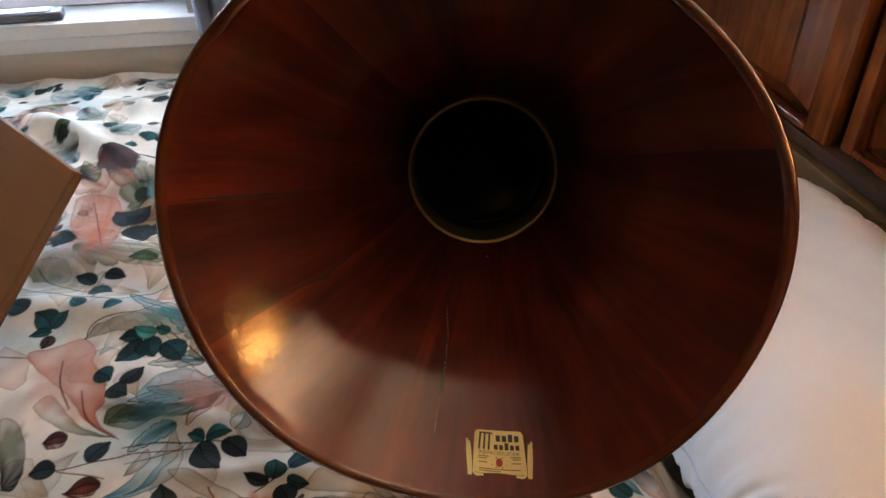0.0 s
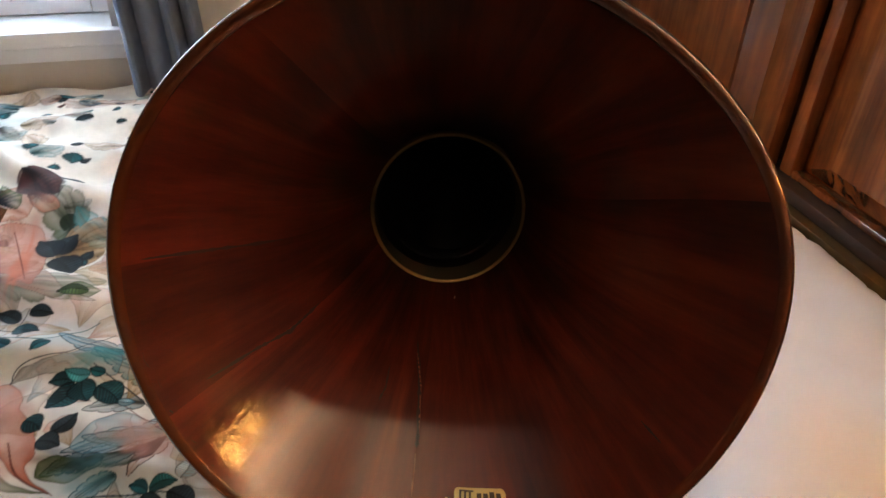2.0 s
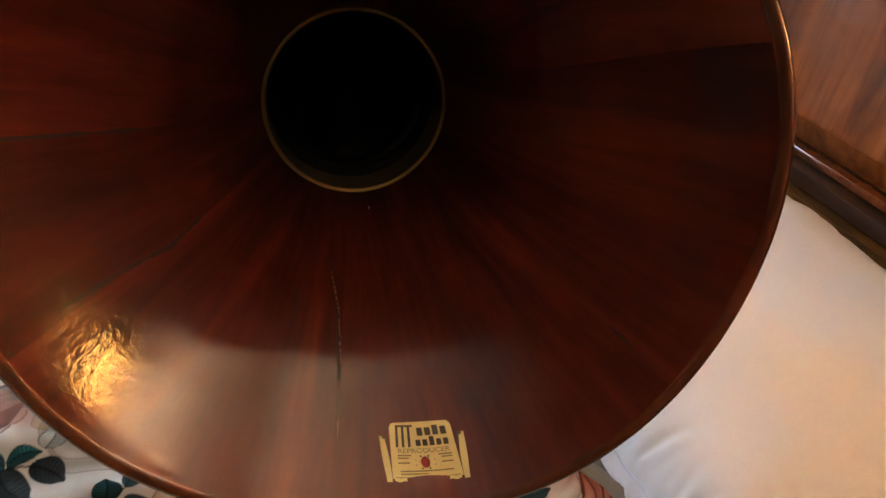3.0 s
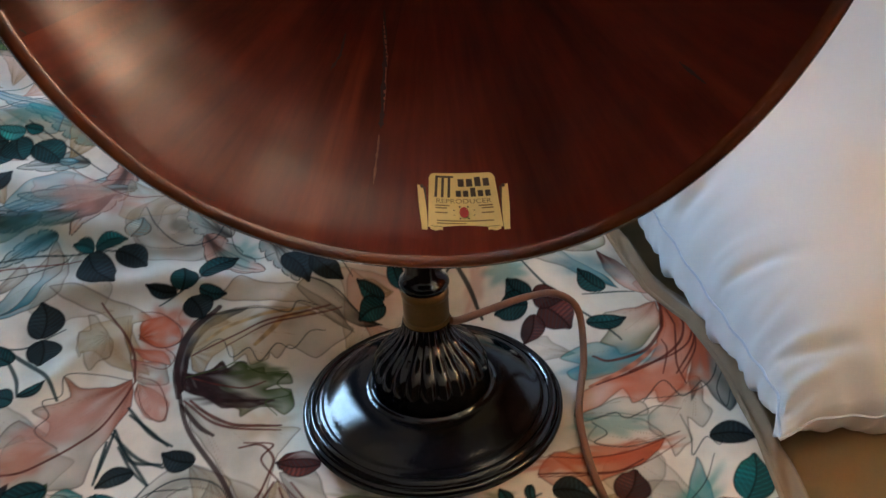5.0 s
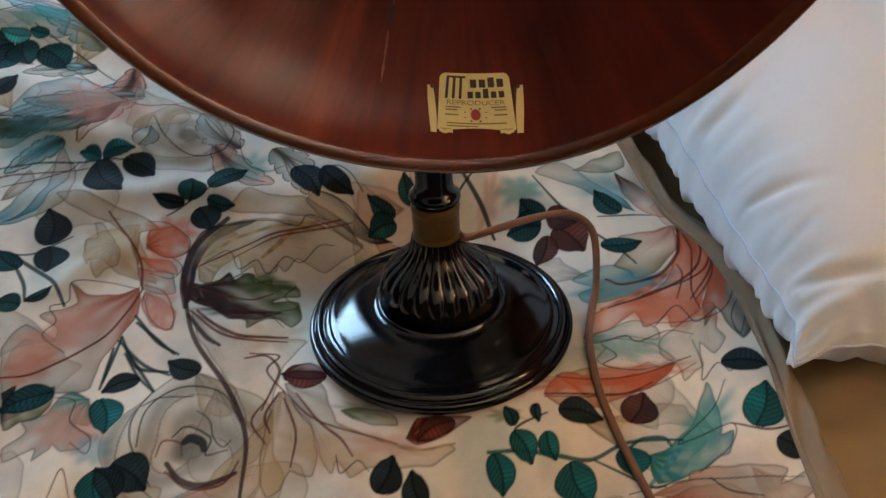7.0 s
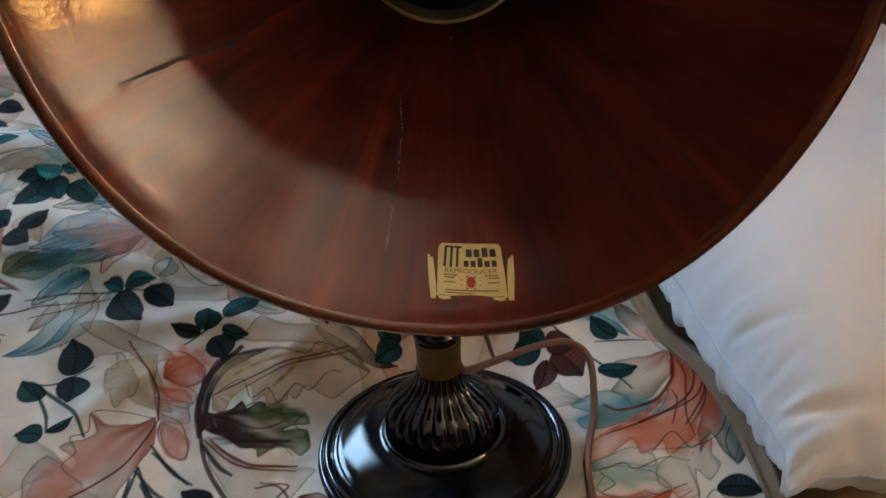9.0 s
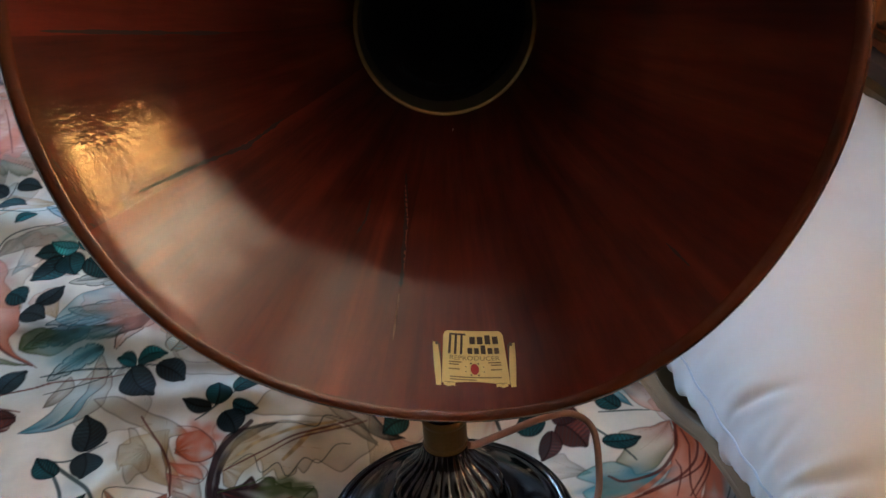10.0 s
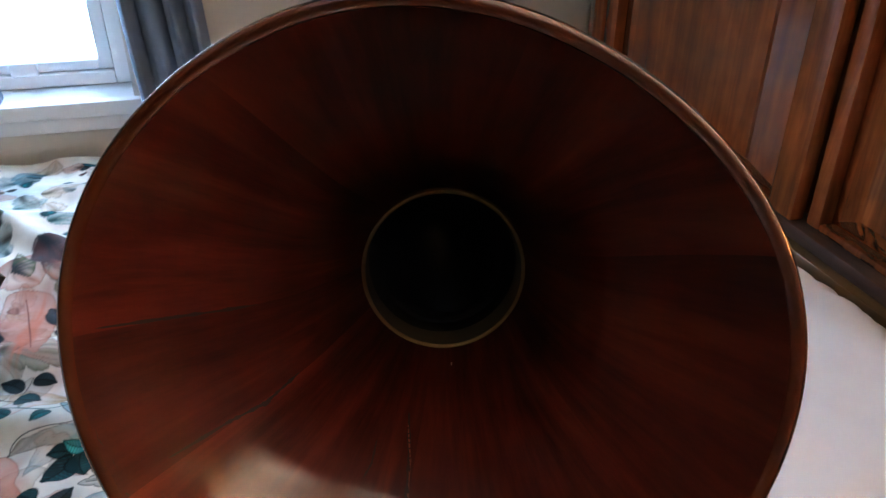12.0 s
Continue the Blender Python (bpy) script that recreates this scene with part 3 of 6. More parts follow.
PETALS_SCROLL_INNER = [
    (11, 11, 0.9, [(-0.192, 0.079), (-0.171, 0.069), (-0.163, 0.056), (-0.146, 0.044), (-0.123, 0.045), (-0.143, 0.036), (-0.164, 0.038), (-0.176, 0.051), (-0.193, 0.062)]),
    (7, 10, 0.28, [(-0.191, 0.051), (-0.181, 0.041), (-0.161, 0.02), (-0.136, 0.019), (-0.121, 0.015), (-0.107, 0.01), (-0.126, -0.012), (-0.137, -0.041), (-0.143, -0.058), (-0.155, -0.063), (-0.161, -0.034), (-0.175, -0.002), (-0.188, 0.027)])]
PETALS_CREAM = [
    (10, 10, 0.4, [(-0.129, -0.036), (-0.118, -0.061), (-0.112, -0.075), (-0.112, -0.093), (-0.117, -0.105), (-0.126, -0.101), (-0.132, -0.098), (-0.14, -0.109), (-0.15, -0.112), (-0.152, -0.094), (-0.147, -0.07), (-0.137, -0.046)]),
    (7, 10, 0.36, [(-0.127, -0.03), (-0.102, -0.033), (-0.095, -0.074), (-0.078, -0.089), (-0.057, -0.103), (-0.042, -0.111), (-0.023, -0.113), (-0.02, -0.117), (-0.037, -0.122), (-0.056, -0.118), (-0.071, -0.114), (-0.08, -0.111), (-0.092, -0.114), (-0.099, -0.1), (-0.105, -0.107), (-0.11, -0.093), (-0.111, -0.081), (-0.113, -0.07), (-0.123, -0.05)])]
PETALS_CREAM_INNER = [
    (3, 3, 0.95, [(-0.127, -0.02), (-0.12, -0.014), (-0.107, -0.014), (-0.095, -0.026), (-0.102, -0.034), (-0.119, -0.031), (-0.127, -0.027)]),
    (3, 3, 0.95, [(-0.05, -0.101), (-0.04, -0.089), (-0.014, -0.094), (-0.003, -0.097), (-0.017, -0.104), (-0.034, -0.108), (-0.044, -0.107)]),
    (4, 7, 0.5, [(-0.09, -0.066), (-0.074, -0.069), (-0.056, -0.081), (-0.054, -0.09), (-0.069, -0.085), (-0.083, -0.076)])]
PETALS_CORAL = [
    (6, 12, 0.8, [(0.219, 0.051), (0.22, 0.01), (0.205, -0.013), (0.186, -0.037), (0.174, -0.045), (0.164, -0.047), (0.165, -0.035), (0.156, -0.041), (0.146, -0.042), (0.146, -0.027), (0.135, -0.033), (0.121, -0.04), (0.103, -0.044), (0.117, -0.022), (0.138, -0.016), (0.158, -0.013), (0.177, -0.004), (0.192, 0.017)]),
    (5, 4, 0.45, [(0.217, 0.052), (0.194, 0.048), (0.169, 0.05), (0.161, 0.042), (0.16, 0.032), (0.149, 0.023), (0.156, 0.014), (0.157, 0.005), (0.17, 0.006), (0.181, 0.013), (0.205, 0.032)]),
    (8, 9, 0.55, [(0.185, 0.006), (0.164, -0.009), (0.143, -0.011), (0.12, -0.009), (0.116, 0.004), (0.128, 0.008), (0.118, 0.022), (0.132, 0.027), (0.147, 0.024), (0.156, 0.014), (0.157, 0.005), (0.175, 0.003)])]
PETALS_CORAL_INNER = [
    (0, 0, 0.68, [(0.227, 0.015), (0.231, -0.005), (0.226, -0.041), (0.223, -0.058), (0.21, -0.07), (0.202, -0.051), (0.199, -0.038), (0.186, -0.053), (0.192, -0.033), (0.206, -0.013)]),
    (7, 7, 0.34, [(0.194, -0.033), (0.2, -0.035), (0.194, -0.055), (0.197, -0.066), (0.186, -0.076), (0.178, -0.066), (0.174, -0.085), (0.167, -0.088), (0.158, -0.095), (0.157, -0.081), (0.149, -0.069), (0.153, -0.057), (0.17, -0.046), (0.185, -0.039)]),
    (12, 7, 0.12, [(0.157, -0.076), (0.141, -0.077), (0.113, -0.075), (0.103, -0.067), (0.114, -0.058), (0.112, -0.052), (0.122, -0.049), (0.147, -0.058), (0.152, -0.067)])]
PETALS_RIGHT = [
    (8, 7, 0.35, [(0.103, -0.044), (0.121, -0.04), (0.143, -0.035), (0.154, -0.046), (0.151, -0.056), (0.13, -0.049), (0.108, -0.052)]),
    (6, 5, 0.8, [(0.156, -0.078), (0.149, -0.087), (0.131, -0.095), (0.113, -0.098), (0.094, -0.103), (0.067, -0.104), (0.054, -0.09), (0.073, -0.074), (0.097, -0.083), (0.131, -0.082)]),
    (9, 8, 0.62, [(0.115, -0.145), (0.129, -0.143), (0.151, -0.13), (0.166, -0.108), (0.172, -0.099), (0.173, -0.114), (0.171, -0.135), (0.168, -0.141), (0.177, -0.141), (0.17, -0.155), (0.162, -0.157), (0.141, -0.165), (0.113, -0.165)])]
PETALS_RIGHT_INNER = [
    (12, 7, 0.5, [(0.106, -0.172), (0.124, -0.168), (0.133, -0.169), (0.137, -0.164), (0.155, -0.163), (0.182, -0.168), (0.207, -0.175), (0.198, -0.185), (0.223, -0.18), (0.221, -0.194), (0.202, -0.198), (0.161, -0.19)]),
    (5, 12, 0.55, [(0.108, -0.177), (0.133, -0.174), (0.162, -0.177), (0.174, -0.189), (0.18, -0.195)]),
    (8, 7, 0.55, [(0.197, 0.073), (0.173, 0.094), (0.154, 0.114), (0.126, 0.14), (0.152, 0.147), (0.163, 0.137), (0.172, 0.116), (0.191, 0.095)]),
    (7, 4, 0.5, [(0.161, 0.133), (0.191, 0.147), (0.217, 0.152), (0.213, 0.132), (0.188, 0.128)]),
    (3, 12, 0.5, [(0.202, 0.127), (0.214, 0.108), (0.224, 0.083), (0.22, 0.062), (0.203, 0.073), (0.197, 0.097)])]
PEN_GOLD = [(3, 0.0015, [(-0.184, 0.071), (-0.162, 0.059), (-0.145, 0.055), (-0.128, 0.063)]), (3, 0.0028, [(-0.187, 0.05), (-0.173, 0.033), (-0.157, 0.021), (-0.136, 0.018), (-0.121, 0.017)]), (11, 0.0034, [(-0.194, 0.048), (-0.182, 0.025), (-0.172, 0.014)])]
PEN_PLUME = [
    (10, 0.003, [(-0.171, 0.107), (-0.149, 0.121), (-0.119, 0.126), (-0.08, 0.134)]),
    (10, 0.0034, [(-0.132, 0.097), (-0.117, 0.111), (-0.101, 0.125), (-0.076, 0.13)]),
    (2, 0.0012, [(-0.076, 0.158), (-0.052, 0.149), (-0.035, 0.133), (-0.016, 0.121)]),
    (3, 0.0026, [(0.219, 0.048), (0.192, 0.017), (0.173, 0.003), (0.148, 0.002), (0.139, 0.012)]),
    (5, 0.0034, [(0.185, 0.006), (0.16, -0.008), (0.125, -0.018)])]
PEN_PLUME_INNER = [
    (3, 0.0014, [(0.218, 0.041), (0.205, 0.014), (0.191, -0.016), (0.188, -0.037)]),
    (3, 0.0012, [(0.191, 0.01), (0.19, -0.002), (0.177, -0.023)]),
    (3, 0.0016, [(0.054, -0.09), (0.08, -0.093), (0.114, -0.096), (0.136, -0.091)]),
    (10, 0.0016, [(-0.092, -0.077), (-0.071, -0.095), (-0.046, -0.11), (-0.019, -0.113)]),
    (1, 0.0026, [(0.104, -0.136), (0.114, -0.132), (0.128, -0.135), (0.131, -0.142)]),
    (8, 0.0034, [(0.109, -0.164), (0.127, -0.153), (0.139, -0.143)])]
PETALS_LEFT = [
    (5, 12, 0.72, [(-0.355, 0.247), (-0.395, 0.278), (-0.421, 0.319), (-0.471, 0.376), (-0.482, 0.399), (-0.45, 0.404), (-0.417, 0.412), (-0.399, 0.386), (-0.399, 0.365), (-0.382, 0.336), (-0.376, 0.3), (-0.385, 0.287), (-0.38, 0.272)]),
    (4, 7, 0.5, [(-0.359, 0.25), (-0.394, 0.266), (-0.412, 0.284), (-0.441, 0.325), (-0.458, 0.311), (-0.445, 0.293), (-0.411, 0.264)]),
    (2, 4, 0.75, [(-0.239, 0.293), (-0.256, 0.267), (-0.288, 0.262), (-0.32, 0.268), (-0.345, 0.26), (-0.374, 0.272), (-0.372, 0.288), (-0.353, 0.292), (-0.328, 0.283), (-0.289, 0.281), (-0.257, 0.286)])]
PETALS_LEFT_INNER = [
    (7, 8, 0.5, [(-0.239, 0.293), (-0.277, 0.289), (-0.321, 0.286), (-0.342, 0.299), (-0.337, 0.311), (-0.314, 0.335), (-0.289, 0.344), (-0.26, 0.32)]),
    (7, 8, 0.45, [(-0.417, 0.412), (-0.405, 0.429), (-0.362, 0.435), (-0.316, 0.447), (-0.293, 0.429), (-0.299, 0.401), (-0.333, 0.405), (-0.375, 0.414)]),
    (8, 7, 0.55, [(-0.362, 0.172), (-0.336, 0.191), (-0.317, 0.218), (-0.294, 0.241), (-0.284, 0.22), (-0.289, 0.187), (-0.317, 0.174), (-0.34, 0.17)])]
PETALS_BACK = [
    (2, 7, 0.6, [(-0.467, 0.2), (-0.491, 0.296), (-0.471, 0.29), (-0.455, 0.255), (-0.449, 0.216), (-0.455, 0.197)]),
    (3, 3, 0.9, [(-0.436, 0.253), (-0.426, 0.264), (-0.411, 0.261), (-0.414, 0.246), (-0.428, 0.243)]),
    (3, 3, 0.9, [(-0.402, 0.182), (-0.381, 0.193), (-0.367, 0.193), (-0.371, 0.178), (-0.39, 0.176)]),
    (5, 12, 0.6, [(-0.431, 0.598), (-0.44, 0.607), (-0.474, 0.65), (-0.489, 0.699), (-0.495, 0.767), (-0.465, 0.774), (-0.426, 0.751), (-0.412, 0.68), (-0.412, 0.584)])]
PETALS_BACK_INNER = [
    (12, 7, 0.4, [(-0.444, 0.59), (-0.409, 0.637), (-0.373, 0.571), (-0.332, 0.542), (-0.387, 0.555)]),
    (4, 7, 0.6, [(-0.507, 0.542), (-0.518, 0.564), (-0.505, 0.582), (-0.474, 0.578), (-0.459, 0.553), (-0.461, 0.535)]),
    (2, 4, 0.8, [(-0.497, 0.82), (-0.498, 0.877), (-0.46, 0.827), (-0.464, 0.798)]),
    (11, 5, 0.7, [(-0.46, 0.85), (-0.412, 0.811), (-0.4, 0.782), (-0.423, 0.778), (-0.443, 0.799)]),
    (4, 4, 0.6, [(-0.377, 0.572), (-0.354, 0.594), (-0.328, 0.568), (-0.341, 0.55)])]
BACK_BLOOMS = [(-0.497, 0.861, -0.448, 0.78, 0.9, 5), (-0.649, 1.148, -0.64, 0.974, 0.6, 12), (-0.526, 1.25, -0.588, 1.224, 0.5, 8), (-0.457, 1.262, -0.5, 1.275, 0.8, 12), (-0.693, 1.237, -0.728, 1.288, 0.8, 8), (-0.534, 0.976, -0.56, 0.95, 0.6, 4), (-0.453, 0.904, -0.404, 0.814, 0.6, 3), (-0.467, 0.897, -0.411, 0.793, 0.5, 11), (-0.396, 0.973, -0.401, 0.939, 0.8, 1), (-0.471, 1.007, -0.475, 0.976, 0.7, 1), (-0.551, 0.956, -0.531, 0.941, 0.9, 2), (-0.681, 1.111, -0.628, 1.01, 0.6, 11), (-0.382, 1.132, -0.413, 1.114, 0.5, 2), (-0.446, 1.11, -0.47, 1.13, 0.5, 7), (-0.545, 1.123, -0.505, 1.069, 0.6, 7)]
WASH_LEFT = [(-0.204, 0.134, 0.024, 0.019, -0.61, 6, 0.75), (-0.212, 0.106, 0.019, 0.014, -0.44, 6, 0.6), (-0.214, 0.059, 0.013, 0.02, -0.23, 12, 0.7), (-0.26, 0.127, 0.026, 0.035, -0.24, 10, 0.45), (-0.29, 0.049, 0.039, 0.02, 0.48, 12, 0.75), (-0.308, 0.024, 0.026, 0.012, 0.27, 5, 0.7), (-0.278, -0.033, 0.03, 0.02, -0.24, 12, 0.7), (-0.262, -0.053, 0.015, 0.012, -0.2, 8, 0.5), (-0.155, 0.111, 0.036, 0.028, 0.37, 10, 0.6), (-0.11, 0.124, 0.036, 0.012, 0.31, 7, 0.55), (-0.131, 0.072, 0.026, 0.01, 0.08, 4, 0.85)]
WASH_MIDDLE = [(-0.155, 0.046, 0.034, 0.007, -0.18, 11, 0.8), (-0.158, 0.005, 0.025, 0.035, -0.16, 7, 0.35), (-0.132, 0.019, 0.026, 0.018, -0.08, 10, 0.4), (-0.202, -0.057, 0.028, 0.03, -0.22, 7, 0.35), (-0.11, -0.089, 0.039, 0.014, -0.64, 10, 0.5), (-0.061, -0.102, 0.028, 0.009, -0.45, 12, 0.55), (-0.075, -0.071, 0.025, 0.007, -0.5, 4, 0.5), (0.02, -0.101, 0.014, 0.007, -0.21, 4, 0.6), (0.077, 0.126, 0.011, 0.028, -0.46, 12, 0.5), (-0.32, 0.263, 0.036, 0.027, -0.25, 8, 0.55), (-0.247, 0.281, 0.039, 0.02, 0, 12, 0.55), (-0.199, 0.242, 0.037, 0.025, -0.08, 7, 0.5), (-0.132, 0.2, 0.021, 0.02, -0.24, 9, 0.5)]
WASH_RIGHT = [(0.15, 0.001, 0.038, 0.016, -0.13, 8, 0.75), (0.17, -0.028, 0.038, 0.02, -0.44, 6, 0.75), (0.22, 0.002, 0.013, 0.043, -0.46, 6, 0.9), (0.233, -0.028, 0.013, 0.035, -0.5, 7, 0.7), (0.237, -0.055, 0.015, 0.022, -0.28, 0, 0.45), (0.126, -0.059, 0.03, 0.013, -0.17, 9, 0.5), (0.074, -0.084, 0.028, 0.009, 0, 6, 0.8), (0.127, -0.082, 0.041, 0.009, -0.05, 6, 0.75), (0.16, -0.133, 0.015, 0.033, -0.83, 9, 0.7), (0.161, -0.179, 0.042, 0.011, -0.14, 7, 0.7), (0.179, 0.107, 0.031, 0.018, -0.43, 8, 0.5), (0.106, 0.126, 0.022, 0.014, -0.36, 9, 0.6), (0.23, 0.108, 0.033, 0.043, -1.2, 2, 0.3)]
WASH_BACK = [(-0.447, 0.678, 0.036, 0.114, -0.08, 12, 0.7), (-0.439, 0.651, 0.012, 0.093, 0, 6, 0.6), (-0.483, 0.548, 0.034, 0.033, -0.24, 7, 0.6), (-0.431, 0.354, 0.039, 0.063, -0.45, 12, 0.6), (-0.401, 0.3, 0.033, 0.026, -0.68, 5, 0.5), (-0.338, 0.286, 0.046, 0.016, -0.15, 2, 0.45), (-0.27, 0.304, 0.027, 0.031, -0.04, 12, 0.5), (-0.321, 0.43, 0.035, 0.016, 0.39, 9, 0.5), (-0.474, 0.257, 0.017, 0.035, -0.23, 4, 0.55), (-0.358, 0.564, 0.023, 0.019, 0.09, 4, 0.6), (-0.546, 0.708, 0.034, 0.079, -0.24, 12, 0.3)]
TEAL_STEMS = [
    (1, 0.0028, [(0.002, -0.123), (0.026, -0.126), (0.051, -0.132), (0.076, -0.138), (0.106, -0.132), (0.14, -0.14)]),
    (1, 0.002, [(0.077, -0.139), (0.105, -0.164), (0.118, -0.168)]),
    (0, 0.002, [(0.122, 0.137), (0.133, 0.103), (0.156, 0.05), (0.163, 0.019)]),
    (0, 0.0016, [(0.163, 0.076), (0.209, 0.066)]),
    (3, 0.0016, [(0.178, -0.135), (0.203, -0.145), (0.233, -0.145)]),
    (0, 0.0016, [(0.02, -0.118), (0.028, -0.11), (0.051, -0.104)]),
    (2, 0.0012, [(-0.072, 0.181), (-0.051, 0.184), (-0.035, 0.158)])]
TEAL_STEMS_INNER = [
    (0, 0.0032, [(-0.333, 0.138), (-0.32, 0.126), (-0.297, 0.101), (-0.288, 0.077)]),
    (0, 0.0028, [(-0.333, 0.136), (-0.32, 0.105), (-0.316, 0.084)]),
    (0, 0.002, [(-0.35, 0.234), (-0.317, 0.237), (-0.282, 0.232), (-0.236, 0.221)]),
    (0, 0.0016, [(-0.207, 0.153), (-0.188, 0.163), (-0.162, 0.175)]),
    (0, 0.0016, [(-0.339, 0.139), (-0.314, 0.136), (-0.285, 0.149)]),
    (0, 0.0028, [(-0.244, 0.038), (-0.234, 0.01), (-0.211, -0)]),
    (0, 0.0028, [(-0.234, 0.056), (-0.219, 0.03), (-0.203, 0.014)]),
    (0, 0.0024, [(-0.244, 0.038), (-0.252, 0.015), (-0.257, 0.001)]),
    (0, 0.0024, [(-0.24, 0.024), (-0.221, -0.015)])]
BROWN_VEINS = [
    (3, 0.002, [(-0.229, 0.08), (-0.256, 0.042), (-0.3, 0.02), (-0.331, 0.019)]),
    (3, 0.002, [(-0.229, 0.08), (-0.231, 0.115), (-0.255, 0.168)]),
    (11, 0.0056, [(-0.157, 0.142), (-0.184, 0.118), (-0.196, 0.083), (-0.196, 0.055)]),
    (11, 0.0036, [(-0.196, 0.078), (-0.191, 0.027), (-0.168, -0.026), (-0.159, -0.067), (-0.167, -0.111)]),
    (11, 0.0032, [(-0.191, 0.068), (-0.164, 0.045), (-0.136, 0.043)]),
    (3, 0.002, [(-0.192, 0.051), (-0.165, 0.021), (-0.122, 0.012)])]
BROWN_VEINS_INNER = [
    (3, 0.0016, [(-0.183, 0.093), (-0.135, 0.114), (-0.06, 0.138)]),
    (3, 0.0012, [(-0.155, 0.099), (-0.111, 0.119), (-0.05, 0.137)]),
    (3, 0.0016, [(0.235, 0.039), (0.207, -0.001), (0.156, -0.013)]),
    (3, 0.0012, [(0.232, 0.039), (0.214, -0.003), (0.19, -0.027)]),
    (3, 0.0016, [(-0.15, 0.003), (-0.129, -0.002), (-0.139, -0.015), (-0.128, -0.038)]),
    (3, 0.0016, [(-0.141, -0.04), (-0.154, -0.055), (-0.146, -0.074)]),
    (3, 0.0012, [(-0.128, -0.038), (-0.107, -0.069), (-0.057, -0.103)])]
LEFT_STEMS = [(1, 0.002, [(-0.518, 0.524), (-0.447, 0.489), (-0.386, 0.47), (-0.325, 0.503)]), (2, 0.0016, [(-0.416, 0.41), (-0.412, 0.427), (-0.395, 0.437), (-0.352, 0.44), (-0.305, 0.476)]), (3, 0.002, [(-0.418, 0.213), (-0.387, 0.216), (-0.356, 0.221), (-0.331, 0.226), (-0.271, 0.222)]), (3, 0.0016, [(-0.414, 0.212), (-0.363, 0.195)]), (3, 0.002, [(-0.416, 0.298), (-0.433, 0.338), (-0.437, 0.377)]), (3, 0.002, [(-0.36, 0.25), (-0.393, 0.279), (-0.406, 0.322)]), (2, 0.0016, [(-0.403, 0.487), (-0.481, 0.534), (-0.507, 0.569)]), (3, 0.0016, [(-0.424, 0.598), (-0.466, 0.756)]), (2, 0.0016, [(-0.515, 0.399), (-0.482, 0.391)]), (2, 0.0012, [(-0.422, 0.513), (-0.412, 0.542)])]
PEN_LEFT = [(3, 0.00088, [(-0.222, 0.149), (-0.204, 0.143), (-0.19, 0.125), (-0.194, 0.11), (-0.21, 0.11), (-0.225, 0.125)]), (3, 0.0008, [(-0.205, 0.109), (-0.197, 0.096), (-0.206, 0.086), (-0.223, 0.096)]), (3, 0.0008, [(-0.226, 0.084), (-0.211, 0.072), (-0.205, 0.049), (-0.211, 0.038), (-0.223, 0.051), (-0.228, 0.074)]), (2, 0.0008, [(-0.233, 0.083), (-0.255, 0.094), (-0.281, 0.097), (-0.285, 0.081), (-0.298, 0.077), (-0.293, 0.063), (-0.302, 0.051), (-0.285, 0.032)]), (2, 0.0008, [(-0.289, -0.006), (-0.275, -0.012), (-0.278, -0.027), (-0.264, -0.043), (-0.266, -0.055), (-0.277, -0.044)]), (2, 0.0008, [(-0.172, 0.134), (-0.133, 0.135), (-0.101, 0.128), (-0.089, 0.138), (-0.073, 0.136)])]
PEN_MIDDLE = [(2, 0.0008, [(-0.183, 0.093), (-0.159, 0.107), (-0.152, 0.086), (-0.137, 0.094), (-0.13, 0.082), (-0.114, 0.1), (-0.101, 0.098), (-0.084, 0.115), (-0.069, 0.118)]), (4, 0.0012, [(-0.189, 0.073), (-0.161, 0.076), (-0.148, 0.08), (-0.131, 0.071), (-0.109, 0.075), (-0.119, 0.062), (-0.11, 0.051), (-0.13, 0.043), (-0.123, 0.028)]), (3, 0.002, [(-0.154, -0.001), (-0.138, -0.001), (-0.13, -0.016), (-0.136, -0.031), (-0.146, -0.048)]), (3, 0.002, [(-0.132, -0.037), (-0.144, -0.053), (-0.142, -0.067)]), (3, 0.0016, [(-0.12, -0.041), (-0.107, -0.069), (-0.094, -0.087), (-0.088, -0.101)]), (3, 0.0016, [(-0.129, -0.043), (-0.124, -0.072), (-0.131, -0.095)])]
PEN_ROSE = [(2, 0.0012, [(-0.232, -0.059), (-0.225, -0.029), (-0.201, -0.016), (-0.173, -0.027), (-0.162, -0.053)]), (3, 0.0016, [(-0.214, -0.08), (-0.199, -0.096), (-0.177, -0.097), (-0.165, -0.083)]), (2, 0.0012, [(-0.209, -0.055), (-0.198, -0.049), (-0.183, -0.061), (-0.187, -0.073), (-0.172, -0.073)]), (2, 0.0008, [(-0.236, -0.062), (-0.232, -0.084), (-0.221, -0.099)]), (2, 0.0008, [(-0.099, -0.097), (-0.098, -0.109), (-0.085, -0.105), (-0.079, -0.114)]), (2, 0.0036, [(0.06, 0.158), (0.072, 0.127), (0.076, 0.097)]), (2, 0.002, [(0.074, 0.159), (0.051, 0.144), (0.04, 0.132)])]
PEN_SCROLL = [
    (2, 0.0011, [(-0.221, -0.014), (-0.234, -0.032), (-0.236, -0.054), (-0.229, -0.075), (-0.224, -0.088)]),
    (11, 0.0042, [(-0.213, -0.074), (-0.205, -0.088), (-0.192, -0.095), (-0.178, -0.094), (-0.168, -0.091)]),
    (2, 0.0060, [(-0.201, -0.060), (-0.196, -0.058), (-0.189, -0.063), (-0.188, -0.069)]),
    (3, 0.0010, [(-0.220, -0.068), (-0.215, -0.057), (-0.204, -0.060), (-0.203, -0.070)]),
    (2, 0.0010, [(-0.229, -0.026), (-0.216, -0.022), (-0.193, -0.026)])]
